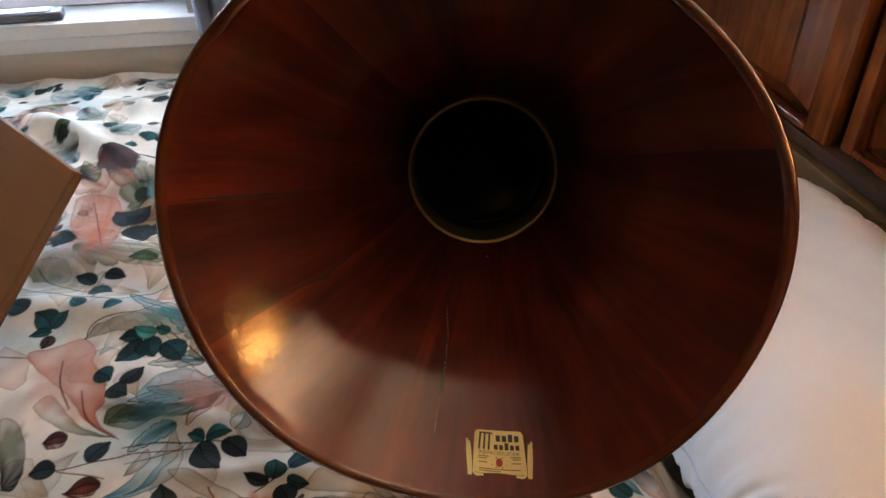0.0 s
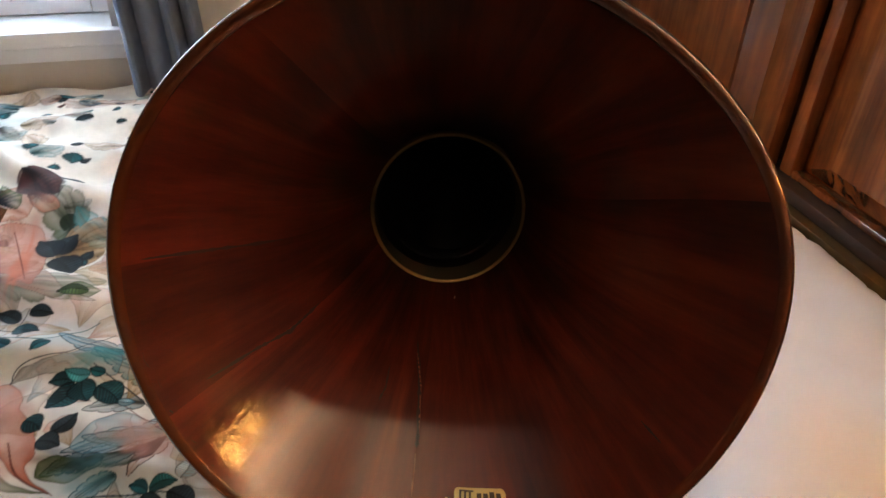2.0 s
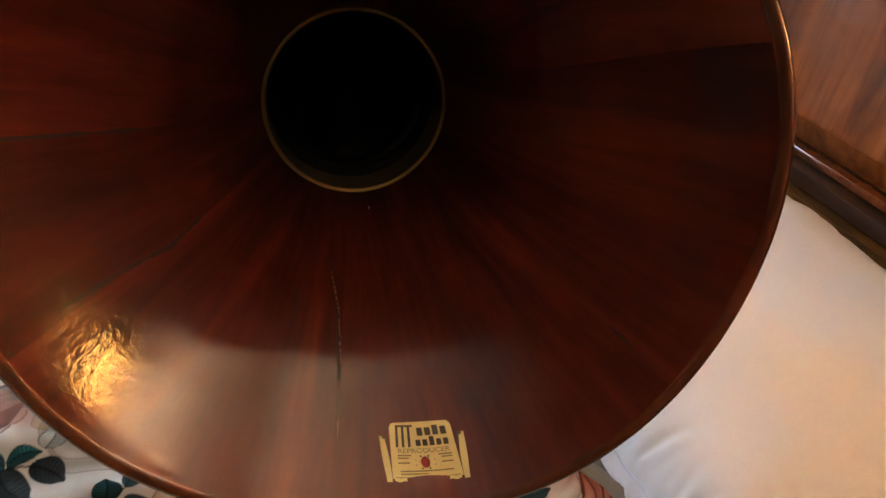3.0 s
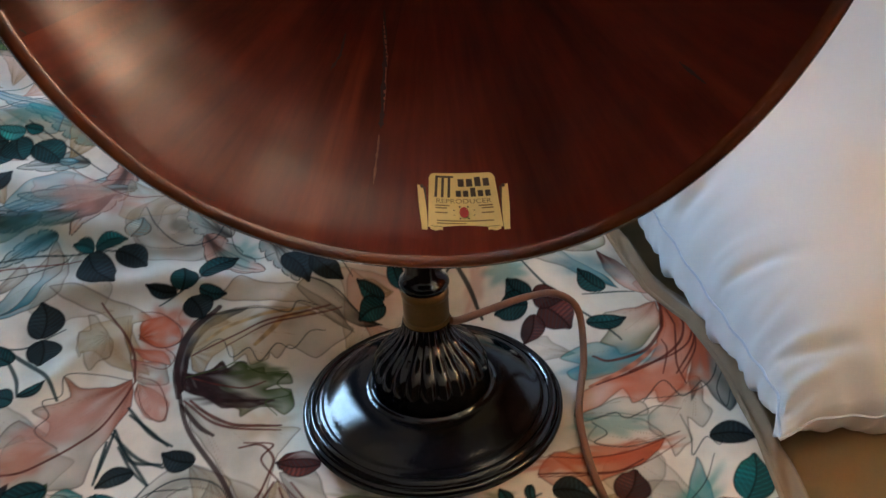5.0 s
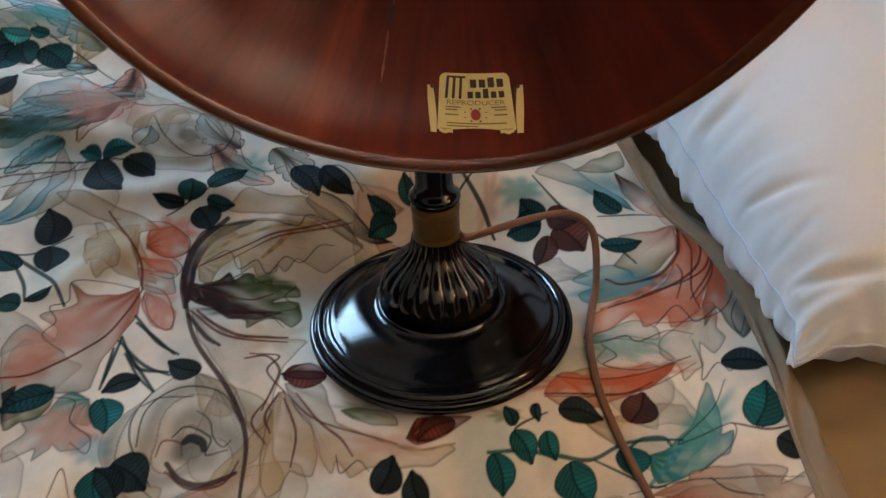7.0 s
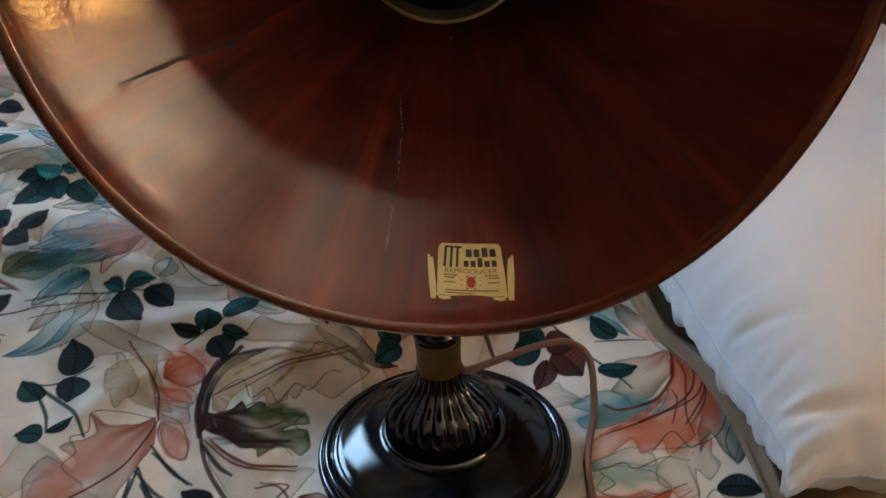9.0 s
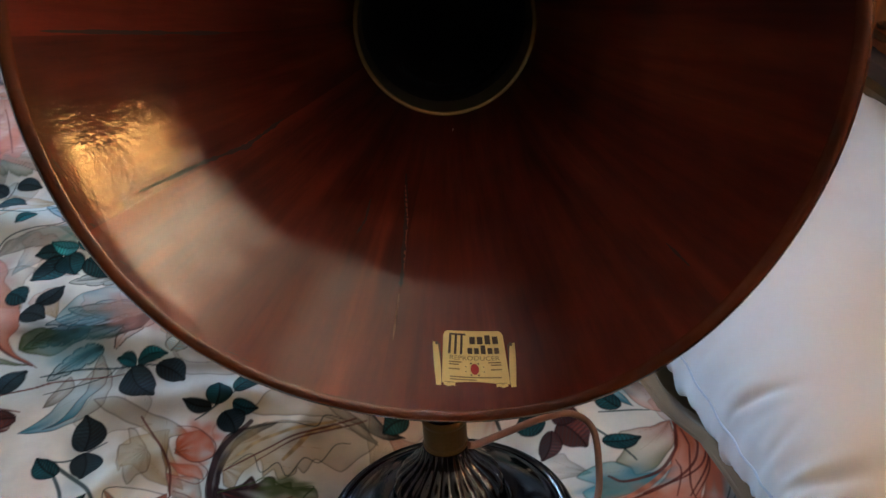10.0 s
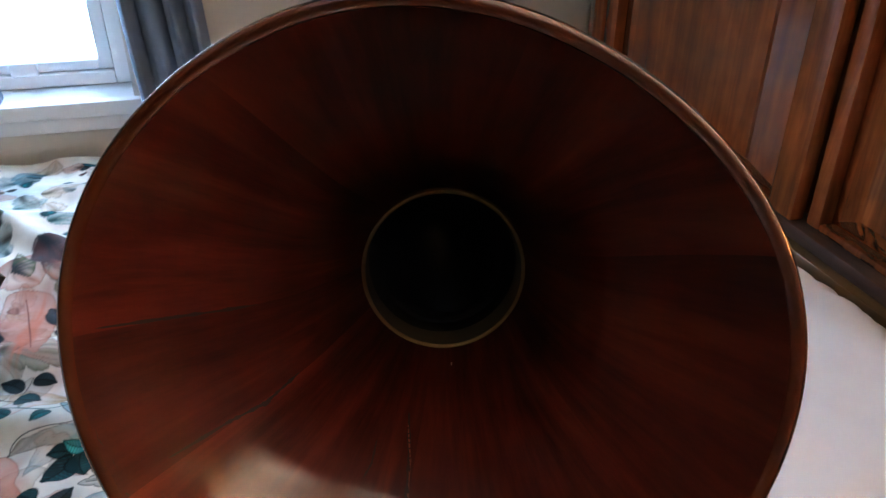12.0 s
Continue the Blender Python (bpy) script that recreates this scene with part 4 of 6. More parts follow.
PEN_SCROLL_INNER = [
    (0, 0.0026, [(-0.246, 0.035), (-0.229, 0.011), (-0.210, -0.003)]),
    (0, 0.0024, [(-0.250, 0.029), (-0.255, 0.009), (-0.259, -0.005)]),
    (0, 0.0020, [(-0.242, 0.023), (-0.233, 0.002), (-0.222, -0.015)]),
    (0, 0.0026, [(-0.233, 0.049), (-0.219, 0.032), (-0.206, 0.015)]),
    (2, 0.0009, [(-0.191, -0.038), (-0.183, -0.047), (-0.181, -0.061), (-0.175, -0.070), (-0.169, -0.066)]),
    (3, 0.0009, [(-0.291, -0.082), (-0.281, -0.063), (-0.276, -0.086)])]
PEN_RIGHT = [(2, 0.0008, [(0.238, 0.045), (0.238, 0.018), (0.228, -0.012), (0.21, -0.037), (0.187, -0.046), (0.154, -0.041)]), (3, 0.002, [(0.227, 0.04), (0.205, 0.005), (0.172, -0.011), (0.13, -0.018)]), (3, 0.0016, [(0.234, 0.042), (0.216, 0.003), (0.186, -0.026)]), (2, 0.0008, [(0.153, -0.044), (0.174, -0.029), (0.181, -0.047), (0.2, -0.038)]), (2, 0.0008, [(0.115, -0.051), (0.131, -0.048), (0.138, -0.055), (0.16, -0.05), (0.176, -0.057)]), (2, 0.0008, [(0.112, -0.054), (0.119, -0.065), (0.107, -0.072), (0.133, -0.079), (0.168, -0.076)])]
PEN_FRONT = [(2, 0.0008, [(0.174, -0.062), (0.174, -0.083), (0.17, -0.097), (0.185, -0.085), (0.192, -0.094), (0.2, -0.083)]), (2, 0.0008, [(0.22, -0.034), (0.208, -0.048), (0.209, -0.065), (0.219, -0.051)]), (3, 0.0008, [(0.061, -0.076), (0.097, -0.083), (0.136, -0.082), (0.168, -0.076)]), (3, 0.0008, [(0.053, -0.092), (0.092, -0.096), (0.136, -0.094), (0.17, -0.082)]), (2, 0.0008, [(0.185, -0.1), (0.169, -0.121), (0.137, -0.141), (0.146, -0.141), (0.178, -0.135), (0.173, -0.15), (0.143, -0.165)]), (2, 0.0008, [(0.091, -0.168), (0.12, -0.167), (0.157, -0.172), (0.217, -0.183)]), (2, 0.0012, [(0.149, -0.17), (0.16, -0.181), (0.182, -0.19)])]
PEN_BACK = [(2, 0.0012, [(-0.213, 0.271), (-0.204, 0.243), (-0.186, 0.222), (-0.156, 0.221), (-0.143, 0.245), (-0.148, 0.263)]), (2, 0.0012, [(-0.345, 0.212), (-0.294, 0.223), (-0.282, 0.231)]), (3, 0.0012, [(-0.254, 0.311), (-0.228, 0.289), (-0.188, 0.287), (-0.148, 0.259)]), (2, 0.0016, [(-0.324, 0.417), (-0.288, 0.38), (-0.25, 0.332)]), (3, 0.0012, [(-0.293, 0.358), (-0.26, 0.323), (-0.219, 0.32)]), (2, 0.0008, [(-0.139, 0.236), (-0.136, 0.207), (-0.118, 0.19), (-0.102, 0.193)])]
ROSES = [(-0.198, -0.066, 0.062, 7), (-0.479, 0.547, 0.055, 7), (-0.184, 0.244, 0.05, 7)]


class Print:
    """The cloth's print as colours on a grid of the spread."""

    def __init__(self, xs, ys):
        self.xs, self.ys = xs, ys
        self.rgb = np.empty((len(xs), len(ys), 3))
        self.rgb[:] = (0.74, 0.665, 0.545)
        # soft washes of colour under the drawing
        rng = np.random.default_rng(5)
        for cell, depth, tint in ((0.11, 0.42, (0.33, 0.34, 0.33)), (0.075, 0.34, (0.50, 0.32, 0.24)), (0.06, 0.34, (0.22, 0.37, 0.39)), (0.035, 0.30, (0.30, 0.29, 0.24))):
            gx, gy = (xs + 3) / cell, (ys + 3) / cell
            grid = rng.random((int(gx.max()) + 3, int(gy.max()) + 3))
            ix, iy = gx.astype(int), gy.astype(int)
            fx, fy = smoothstep(0, 1, gx - ix)[:, None], smoothstep(0, 1, gy - iy)[None, :]
            a, b = grid[np.ix_(ix, iy)], grid[np.ix_(ix + 1, iy)]
            c, d = grid[np.ix_(ix, iy + 1)], grid[np.ix_(ix + 1, iy + 1)]
            field = (a * (1 - fx) + b * fx) * (1 - fy) + (c * (1 - fx) + d * fx) * fy
            amount = (depth * smoothstep(0.48, 0.92, field))[..., None]
            self.rgb[:] = self.rgb * (1 - amount) + np.array(tint) * amount

    def window(self, x0, x1, y0, y1):
        i0, i1 = np.searchsorted(self.xs, (x0, x1))
        j0, j1 = np.searchsorted(self.ys, (y0, y1))
        if i1 <= i0 or j1 <= j0:
            return None
        gx, gy = np.meshgrid(self.xs[i0:i1], self.ys[j0:j1], indexing="ij")
        return (slice(i0, i1), slice(j0, j1)), gx, gy

    def lay(self, at, alpha, colour):
        a = np.clip(alpha, 0, 1)[..., None]
        self.rgb[at] = self.rgb[at] * (1 - a) + np.asarray(colour) * a

    def leaf(self, x0, y0, x1, y1, wide, ink, lobes=0, wash=1.0, seed=0):
        length = math.hypot(x1 - x0, y1 - y0)
        if length < 0.004:
            return
        pad = length * 0.75
        got = self.window(min(x0, x1) - pad, max(x0, x1) + pad, min(y0, y1) - pad, max(y0, y1) + pad)
        if got is None or min(got[1].shape) < 3:
            return
        at, gx, gy = got
        step = max(gx[1, 0] - gx[0, 0], gy[0, 1] - gy[0, 0])
        fine = max(0.00055, 0.5 * step)
        ux, uy = (x1 - x0) / length, (y1 - y0) / length
        s = ((gx - x0) * ux + (gy - y0) * uy) / length
        c = (-(gx - x0) * uy + (gy - y0) * ux)
        c = c - (0.10 if seed % 2 else -0.10) * length * np.sin(np.pi * np.clip(s, 0, 1))
        col = np.array(INKS[ink])
        other = np.array(INKS[(1, 13, 0, 0, 0, 12, 5, 8, 7, 8, 12, 3, 7, 0)[ink]])
        side = np.sign(c)
        if lobes:
            # scrolled leaf: toothed outline, washes that pool at the rib, fanned pen veins
            lean = np.clip(s - 0.30 * np.abs(c) / length, 0, 1)
            shell = wide * length * 0.56 * np.sin(np.pi * np.clip(s, 0, 1) ** 0.78) ** 0.7
            saw = (lean * lobes * 0.95 + 0.31 * seed + 0.4 * (side > 0)) % 1.0
            tooth = np.clip(1.55 * saw ** 0.45 * (1 - saw) ** 0.28, 0, 1)
            saw2 = (lean * lobes * 3.1 + 0.17 * seed) % 1.0
            half = shell * (0.60 + 0.36 * tooth + 0.05 * saw2)
            edge = np.where((s < 0) | (s > 1), -1, half - np.abs(c))
            fill = np.clip(edge / fine + 0.5, 0, 1)
            blend = np.clip(0.5 + 0.5 * np.sin(4 * s + seed + 45 * c), 0, 1)[..., None]
            body = col * (1 - 0.5 * blend) + other * 0.5 * blend
            v = c / (shell + 1e-6)
            streak = 0.5 + 0.5 * np.sin(9 * v + 2.5 * np.sin(3 * s + seed))
            pool = smoothstep(0.75, 0.0, np.abs(v))
            fade = wash * (0.30 + 0.42 * streak * (0.4 + 0.6 * pool) + 0.26 * smoothstep(0.55, 0.05, s) + 0.16 * np.exp(-(edge / 0.006) ** 2))
            self.lay(at, fill * fade, body)
            self.lay(at, fill * smoothstep(0.40, 0.0, s) * pool * 0.75, col * 0.28)
            shade = np.minimum(col * 0.22, (0.10, 0.07, 0.06))
            for k, where in enumerate((-0.62, -0.34, 0.0, 0.30, 0.58)):
                end = (0.55, 0.72, 0.9, 0.75, 0.5)[(k + seed) % 5] if k != 2 else 0.88
                off = np.abs(c - where * shell * smoothstep(0.0, 0.7, s))
                thick = fine * (1.0 + (2.6 if k == 2 else 1.2) * np.clip(1 - s / end, 0, 1))
                turn = (c - where * shell * smoothstep(0.0, 0.7, s)) * (1 if (k + seed) % 2 else -1)
                self.lay(at, fill * np.where(turn > 0, np.exp(-turn / (0.05 * wide * length + 0.001)), 0) * smoothstep(end + 0.1, 0.1, s) * 0.62 * wash, np.maximum(col * 0.26, (0.02, 0.02, 0.02)))
                self.lay(at, fill * np.exp(-(off / thick) ** 2) * (s > 0.02) * (s < end) * (0.75 if k == 2 else 0.55) * (1.0 if step < 0.002 else 0.35), np.maximum(shade, col * 0.16))
            self.lay(at, np.exp(-(edge / (1.25 * fine)) ** 2) * (0.95 if step < 0.002 else 0.30) * (edge > -0.004), shade)
        else:
            # small leaf with a drawn-out tip, pale side veins and a dark edge
            inside = np.clip(s, 0, 1)
            half = wide * length * 0.54 * np.sin(np.pi * inside ** 0.80) ** 0.72 * (1 - 0.35 * smoothstep(0.72, 0.95, inside) + 0.10 * smoothstep(0.93, 1.0, inside))
            edge = np.where((s < 0) | (s > 1), -1, half - np.abs(c))
            fill = np.clip(edge / fine + 0.5, 0, 1)
            blend = np.clip(0.5 + 0.5 * np.sin(3.4 * s + seed + 50 * c), 0, 1)[..., None]
            body = (col * (1 - 0.4 * blend) + other * 0.4 * blend) * (0.75 + 0.30 * (side > 0) + 1.1 * np.exp(-((s - 0.55) / 0.22) ** 2) * (side > 0) * (0.5 + 0.5 * np.sin(60 * s)))[..., None]
            self.lay(at, fill * 0.97, body)
            if step < 0.002:
                gap = length / 8.5
                rib = np.abs((s * length - np.abs(c) * 0.85 + 0.3 * gap) / gap % 1.0 - 0.5) * gap
                self.lay(at, fill * np.exp(-(rib / 0.00060) ** 2) * (edge > 0.0012) * (s > 0.06) * 0.34, np.minimum(0.5, other * 1.6 + 0.03))
                self.lay(at, np.exp(-(c / 0.0008) ** 2) * fill * 0.8, col * 0.25)
            self.lay(at, np.exp(-(edge / (1.3 * fine)) ** 2) * 0.75 * (edge > -0.003), col * 0.22)

    def line(self, ink, wide, points):
        pts = np.array([tuple(p)[:2] for p in smooth_line([(x, y, 0) for x, y in points], 8)])
        lo, hi = pts.min(0) - 0.01, pts.max(0) + 0.01
        got = self.window(lo[0], hi[0], lo[1], hi[1])
        if got is None:
            return
        at, gx, gy = got
        best, where = np.full(gx.shape, 9.0), np.zeros(gx.shape)
        for k in range(len(pts) - 1):
            a, d = pts[k], pts[k + 1] - pts[k]
            t = np.clip(((gx - a[0]) * d[0] + (gy - a[1]) * d[1]) / (d @ d + 1e-12), 0, 1)
            r = np.hypot(gx - a[0] - t * d[0], gy - a[1] - t * d[1])
            near = r < best
            best, where = np.where(near, r, best), np.where(near, (k + t) / len(pts), where)
        wide = wide * 1.12
        half = wide * 0.5 * (0.55 + 0.45 * np.sin(np.pi * np.clip(where * 0.9 + 0.1, 0, 1)))
        self.lay(at, np.clip((half - best) / 0.0009 + 0.5, 0, 1) * 0.85, np.array(INKS[ink]) * (1.0 + 0.22 * np.sin(31 * where))[..., None])

    def blot(self, x, y, rx, ry, turn, ink, alpha):
        big = max(rx, ry) * 1.5
        got = self.window(x - big, x + big, y - big, y + big)
        if got is None:
            return
        at, gx, gy = got
        c, s = math.cos(turn), math.sin(turn)
        u, v = ((gx - x) * c + (gy - y) * s) / rx, (-(gx - x) * s + (gy - y) * c) / ry
        ragged = 0.14 * np.sin(7 * np.arctan2(v, u) + 40 * rx) + 0.08 * np.sin(90 * gx + 60 * gy)
        self.lay(at, alpha * (1 - smoothstep(0.45, 1.15, np.hypot(u, v) + ragged)), INKS[ink])

    def petal(self, root, tip, alpha, outline, pen=0.50):
        """A painted petal: a wash from the root (the first point) to the tip inside a pen outline."""
        ring = outline + outline[:1]
        curved = np.array([tuple(p)[:2] for p in smooth_line([(x, y, 0) for x, y in ring], 5)])
        straight = np.array([tuple(p)[:2] for p in [Vector((*a, 0)).lerp(Vector((*b, 0)), k / 5) for a, b in zip(ring[:-1], ring[1:]) for k in range(5)] + [Vector((*ring[-1], 0))]])
        pts = 0.65 * curved + 0.35 * straight
        lo, hi = pts.min(0) - 0.008, pts.max(0) + 0.008
        got = self.window(lo[0], hi[0], lo[1], hi[1])
        if got is None:
            return
        at, gx, gy = got
        # the pen wanders a little off the straight
        wx = gx + 0.0004 * np.sin(310 * gy + 9 * root)
        wy = gy + 0.0004 * np.sin(290 * gx + 5 * tip)
        alpha = min(1.1, 1.55 * alpha)
        inside, near = np.zeros(gx.shape, bool), np.full(gx.shape, 9.0)
        for (ax, ay), (bx, by) in zip(pts[:-1], pts[1:]):
            inside ^= ((ay > wy) != (by > wy)) & (wx < (bx - ax) * (wy - ay) / (by - ay + 1e-9) + ax)
            dx, dy = bx - ax, by - ay
            t = np.clip(((wx - ax) * dx + (wy - ay) * dy) / (dx * dx + dy * dy + 1e-12), 0, 1)
            near = np.minimum(near, np.hypot(wx - ax - t * dx, wy - ay - t * dy))
        edge = np.where(inside, near, -near)
        fill = np.clip(edge / 0.0009 + 0.5, 0, 1)
        far = np.hypot(pts[:, 0] - pts[0, 0], pts[:, 1] - pts[0, 1]).max() + 1e-6
        out = np.clip(np.hypot(gx - pts[0, 0], gy - pts[0, 1]) / far, 0, 1)
        turn = np.arctan2(gy - pts[0, 1], gx - pts[0, 0])
        streak = 0.5 + 0.5 * np.sin(13 * turn + 2.2 * np.sin(5 * out + tip) + root)
        cloud = 0.5 + 0.5 * np.sin(70 * gx + 2 * np.sin(55 * gy)) * np.sin(62 * gy + 2 * np.sin(48 * gx))
        mixed = smoothstep(0.15, 0.85, out + 0.25 * (cloud - 0.5))[..., None]
        body = np.array(INKS[root]) * (1 - mixed) + np.array(INKS[tip]) * mixed
        wash = alpha * (0.30 + 0.34 * streak * (0.4 + 0.6 * cloud) + 0.40 * np.exp(-np.abs(edge) / 0.0045) + 0.42 * smoothstep(0.65, 0.0, out))
        self.lay(at, fill * wash, body)
        self.lay(at, fill * alpha * 0.50 * smoothstep(0.45, 0.0, out) * (0.4 + 0.6 * streak), np.array(INKS[root]) * 0.42)
        for k in range(4):
            rib = np.abs(np.sin(4.5 * turn + 1.7 * k + 0.8 * out)) * out * far
            self.lay(at, fill * np.exp(-(rib / 0.0009) ** 2) * (out < 0.35 + 0.12 * k) * (out > 0.05) * 0.26, (0.16, 0.085, 0.05))
        self.lay(at, np.exp(-(edge / 0.00065) ** 2) * pen, (0.070, 0.045, 0.034))

    def rose(self, x, y, r, ink):
        got = self.window(x - r, x + r, y - r, y + r)
        if got is None:
            return
        at, gx, gy = got
        dx, dy = gx - x, gy - y
        d, a = np.hypot(dx, dy) / r, np.arctan2(dy, dx)
        out = np.clip((0.92 + 0.06 * np.sin(5 * a) - d) / 0.03, 0, 1)
        swirl = 0.5 + 0.5 * np.sin(16 * d + 2 * a + 1.2 * np.sin(3 * a))
        self.lay(at, out * (0.30 + 0.45 * swirl), np.array(INKS[ink]) * 0.85)
        self.lay(at, out * (np.abs(np.sin(8 * d + a + 0.6 * np.sin(3 * a))) < 0.10) * 0.55, (0.20, 0.17, 0.14))
        self.lay(at, np.clip((0.22 - d) / 0.1, 0, 1) * 0.7, (0.07, 0.07, 0.065))
        self.lay(at, np.exp(-((0.92 + 0.06 * np.sin(5 * a) - d) / 0.015) ** 2) * 0.6, (0.16, 0.14, 0.12))


def paint_print(xs, ys):
    cloth = Print(xs, ys)
    rng = random.Random(7)
    # the repeat of the print beyond the loudspeaker, too far off to be told sprig by sprig
    for k in range(470):
        x, y = rng.uniform(-1.85, 0.2), rng.uniform(0.5, 1.3)
        if x > -0.75 and y < 0.62:
            continue
        a, big = rng.uniform(0, 6.28), rng.random() < 0.4
        n = rng.uniform(0.04, 0.09) if big else rng.uniform(0.018, 0.034)
        ink = rng.choice((5, 12, 7, 8, 9, 10)) if big else rng.choice((0, 1, 13, 2, 3, 13))
        cloth.leaf(x, y, x + n * math.cos(a), y + n * math.sin(a), rng.uniform(0.4, 0.75), ink, 4 if big else 0, 0.7, k)
    for k in range(110):
        x, y = rng.uniform(-1.8, -0.62), rng.uniform(-0.45, 0.5)
        a, big = rng.uniform(0, 6.28), rng.random() < 0.4
        n = rng.uniform(0.06, 0.13) if big else rng.uniform(0.022, 0.04)
        cloth.leaf(x, y, x + n * math.cos(a), y + n * math.sin(a), rng.uniform(0.4, 0.75), rng.choice((5, 12, 7, 10)) if big else rng.choice((0, 1, 2, 3)), 4 if big else 0, 0.8, k)
    # pale scrolls between the sprigs
    for k in range(95):
        x, y = rng.uniform(-0.85, -0.26), rng.uniform(-0.28, 0.75)
        a, n = rng.uniform(0, 6.28), rng.uniform(0.07, 0.17)
        if x > -0.62 and y < 0.60:
            continue
        cloth.leaf(x, y, x + n * math.cos(a), y + n * math.sin(a), rng.uniform(0.35, 0.7), rng.choice((12, 12, 5, 6, 8, 9, 10, 4, 7)), rng.choice((3, 4, 5)), 0.95, k)
    for k in range(48):
        x, y = rng.uniform(-0.85, -0.33), rng.uniform(-0.28, 0.80)
        a, n = rng.uniform(0, 6.28), rng.uniform(0.020, 0.032)
        if x > -0.58 and y < 0.60:
            continue
        for turn in (0, 2.2, 4.1):
            cloth.leaf(x, y, x + n * math.cos(a + turn), y + n * math.sin(a + turn), rng.uniform(0.5, 0.8), rng.choice((0, 0, 0, 2, 3, 1)), 0, 1.0, k)
    for x, y, r, ink in ROSES:
        cloth.rose(x, y, r, ink)
    for k, b in enumerate(FEATHERS):
        cloth.leaf(*b, 4 + k % 3, 1.0, k + 3)
    # washed-out petals that fill the ground between the drawn ones
    for k in range(120):
        x, y = rng.uniform(-0.70, 0.235), rng.uniform(-0.28, 0.66)
        a, n, slim = rng.uniform(0, 6.28), rng.uniform(0.045, 0.095), rng.uniform(0.28, 0.5)
        ring = [(x, y)]
        for j in range(1, 12):
            p = j / 12
            long, wide = n * math.sin(math.pi * p) ** 0.7 * rng.uniform(0.86, 1.0), slim * n * math.sin(2 * math.pi * p) * rng.uniform(0.7, 1.1)
            ring.append((x + long * math.cos(a) - wide * math.sin(a), y + long * math.sin(a) + wide * math.cos(a)))
        cloth.petal(rng.choice((7, 10, 12, 10, 8, 12, 7)), rng.choice((7, 10, 12)), rng.uniform(0.28, 0.48), ring, 0.30)
    for k, b in enumerate(BACK_BLOOMS):
        cloth.leaf(*b, 4 + k % 4 if b[5] > 4 else 0, 1.0, k)
    for b in PETALS_BACK + PETALS_BACK_INNER + PETALS_LEFT + PETALS_LEFT_INNER + PETALS_FEATHER + PETALS_FEATHER_INNER + PETALS_FEATHER_TIP + PETALS_BLUSH + PETALS_BLUSH_INNER + PETALS_BLUSH_TIP + PETALS_CREAM + PETALS_CREAM_INNER + PETALS_SCROLL + PETALS_SCROLL_INNER + PETALS_RIGHT + PETALS_RIGHT_INNER + PETALS_CORAL + PETALS_CORAL_INNER:
        cloth.petal(*b)
    for b in WASH_LEFT + WASH_MIDDLE + WASH_RIGHT + WASH_BACK:
        cloth.blot(*b[:6], 0.90 * b[6])
    for ink, wide, pts in PEN_GOLD + PEN_PLUME + PEN_PLUME_INNER + PEN_LEFT + PEN_MIDDLE + PEN_SCROLL + PEN_SCROLL_INNER + PEN_ROSE + PEN_RIGHT + PEN_FRONT + PEN_BACK + BROWN_VEINS + BROWN_VEINS_INNER + TEAL_STEMS + TEAL_STEMS_INNER + LEFT_STEMS:
        cloth.line(ink, wide, pts)
    for k, b in enumerate(FAR_SPRIGS + MIDDLE_SPRIGS + FOOT_SPRIGS + FRONT_SPRIGS + LEFT_SPRIGS + LEFT_SPRIGS_LOW):
        cloth.leaf(*b, 0, 1.0, k)
    # the dyes have sunk in: pale washes a shade deeper
    ground = np.array((0.74, 0.665, 0.545))
    return (ground * (cloth.rgb / ground) ** 1.3).reshape(-1, 3)


def drape(gx, gy):
    """The spread lies on the bed and hangs over its front edge."""
    over = np.maximum(0, (BED_Y0 + 0.03) - gy)
    z = bed_height(gx, np.maximum(gy, BED_Y0 + 0.03))
    y = np.where(over > 0, BED_Y0 + 0.03 - 0.03 * np.sin(np.minimum(over / 0.03, math.pi / 2)), gy)
    z = z - np.where(over > 0, 0.03 * (1 - np.cos(np.minimum(over / 0.03, math.pi / 2))) + np.maximum(0, over - 0.047), 0)
    edge = np.interp(gy, (-0.3, -0.203, -0.167, -0.10, -0.045, 0.022, 0.067, 0.168, 0.4), (0.205, 0.219, 0.226, 0.239, 0.246, 0.243, 0.223, 0.219, 0.222))
    x = gx + (edge - EDGE_X) * smoothstep(EDGE_X - 0.14, EDGE_X, gx)
    return x, y, z


xs = spread_axis((BED_X0, -0.80, 0.012), (-0.80, -0.52, 0.0032), (-0.52, -0.36, 0.0014), (-0.36, EDGE_X, 0.0009))
ys = spread_axis((BED_Y0 - 0.25, -0.26, 0.006), (-0.26, -0.22, 0.002), (-0.22, 0.22, 0.0009), (0.22, 0.56, 0.0014), (0.56, 0.80, 0.0022), (0.80, BED_Y1, 0.004))
bedspread = sheet_object("bedspread", xs, ys, drape, PRINT, paint_print)
tagged(bedspread, "cream cotton bedspread printed with teal leaves and blush flowers", "bedspread")


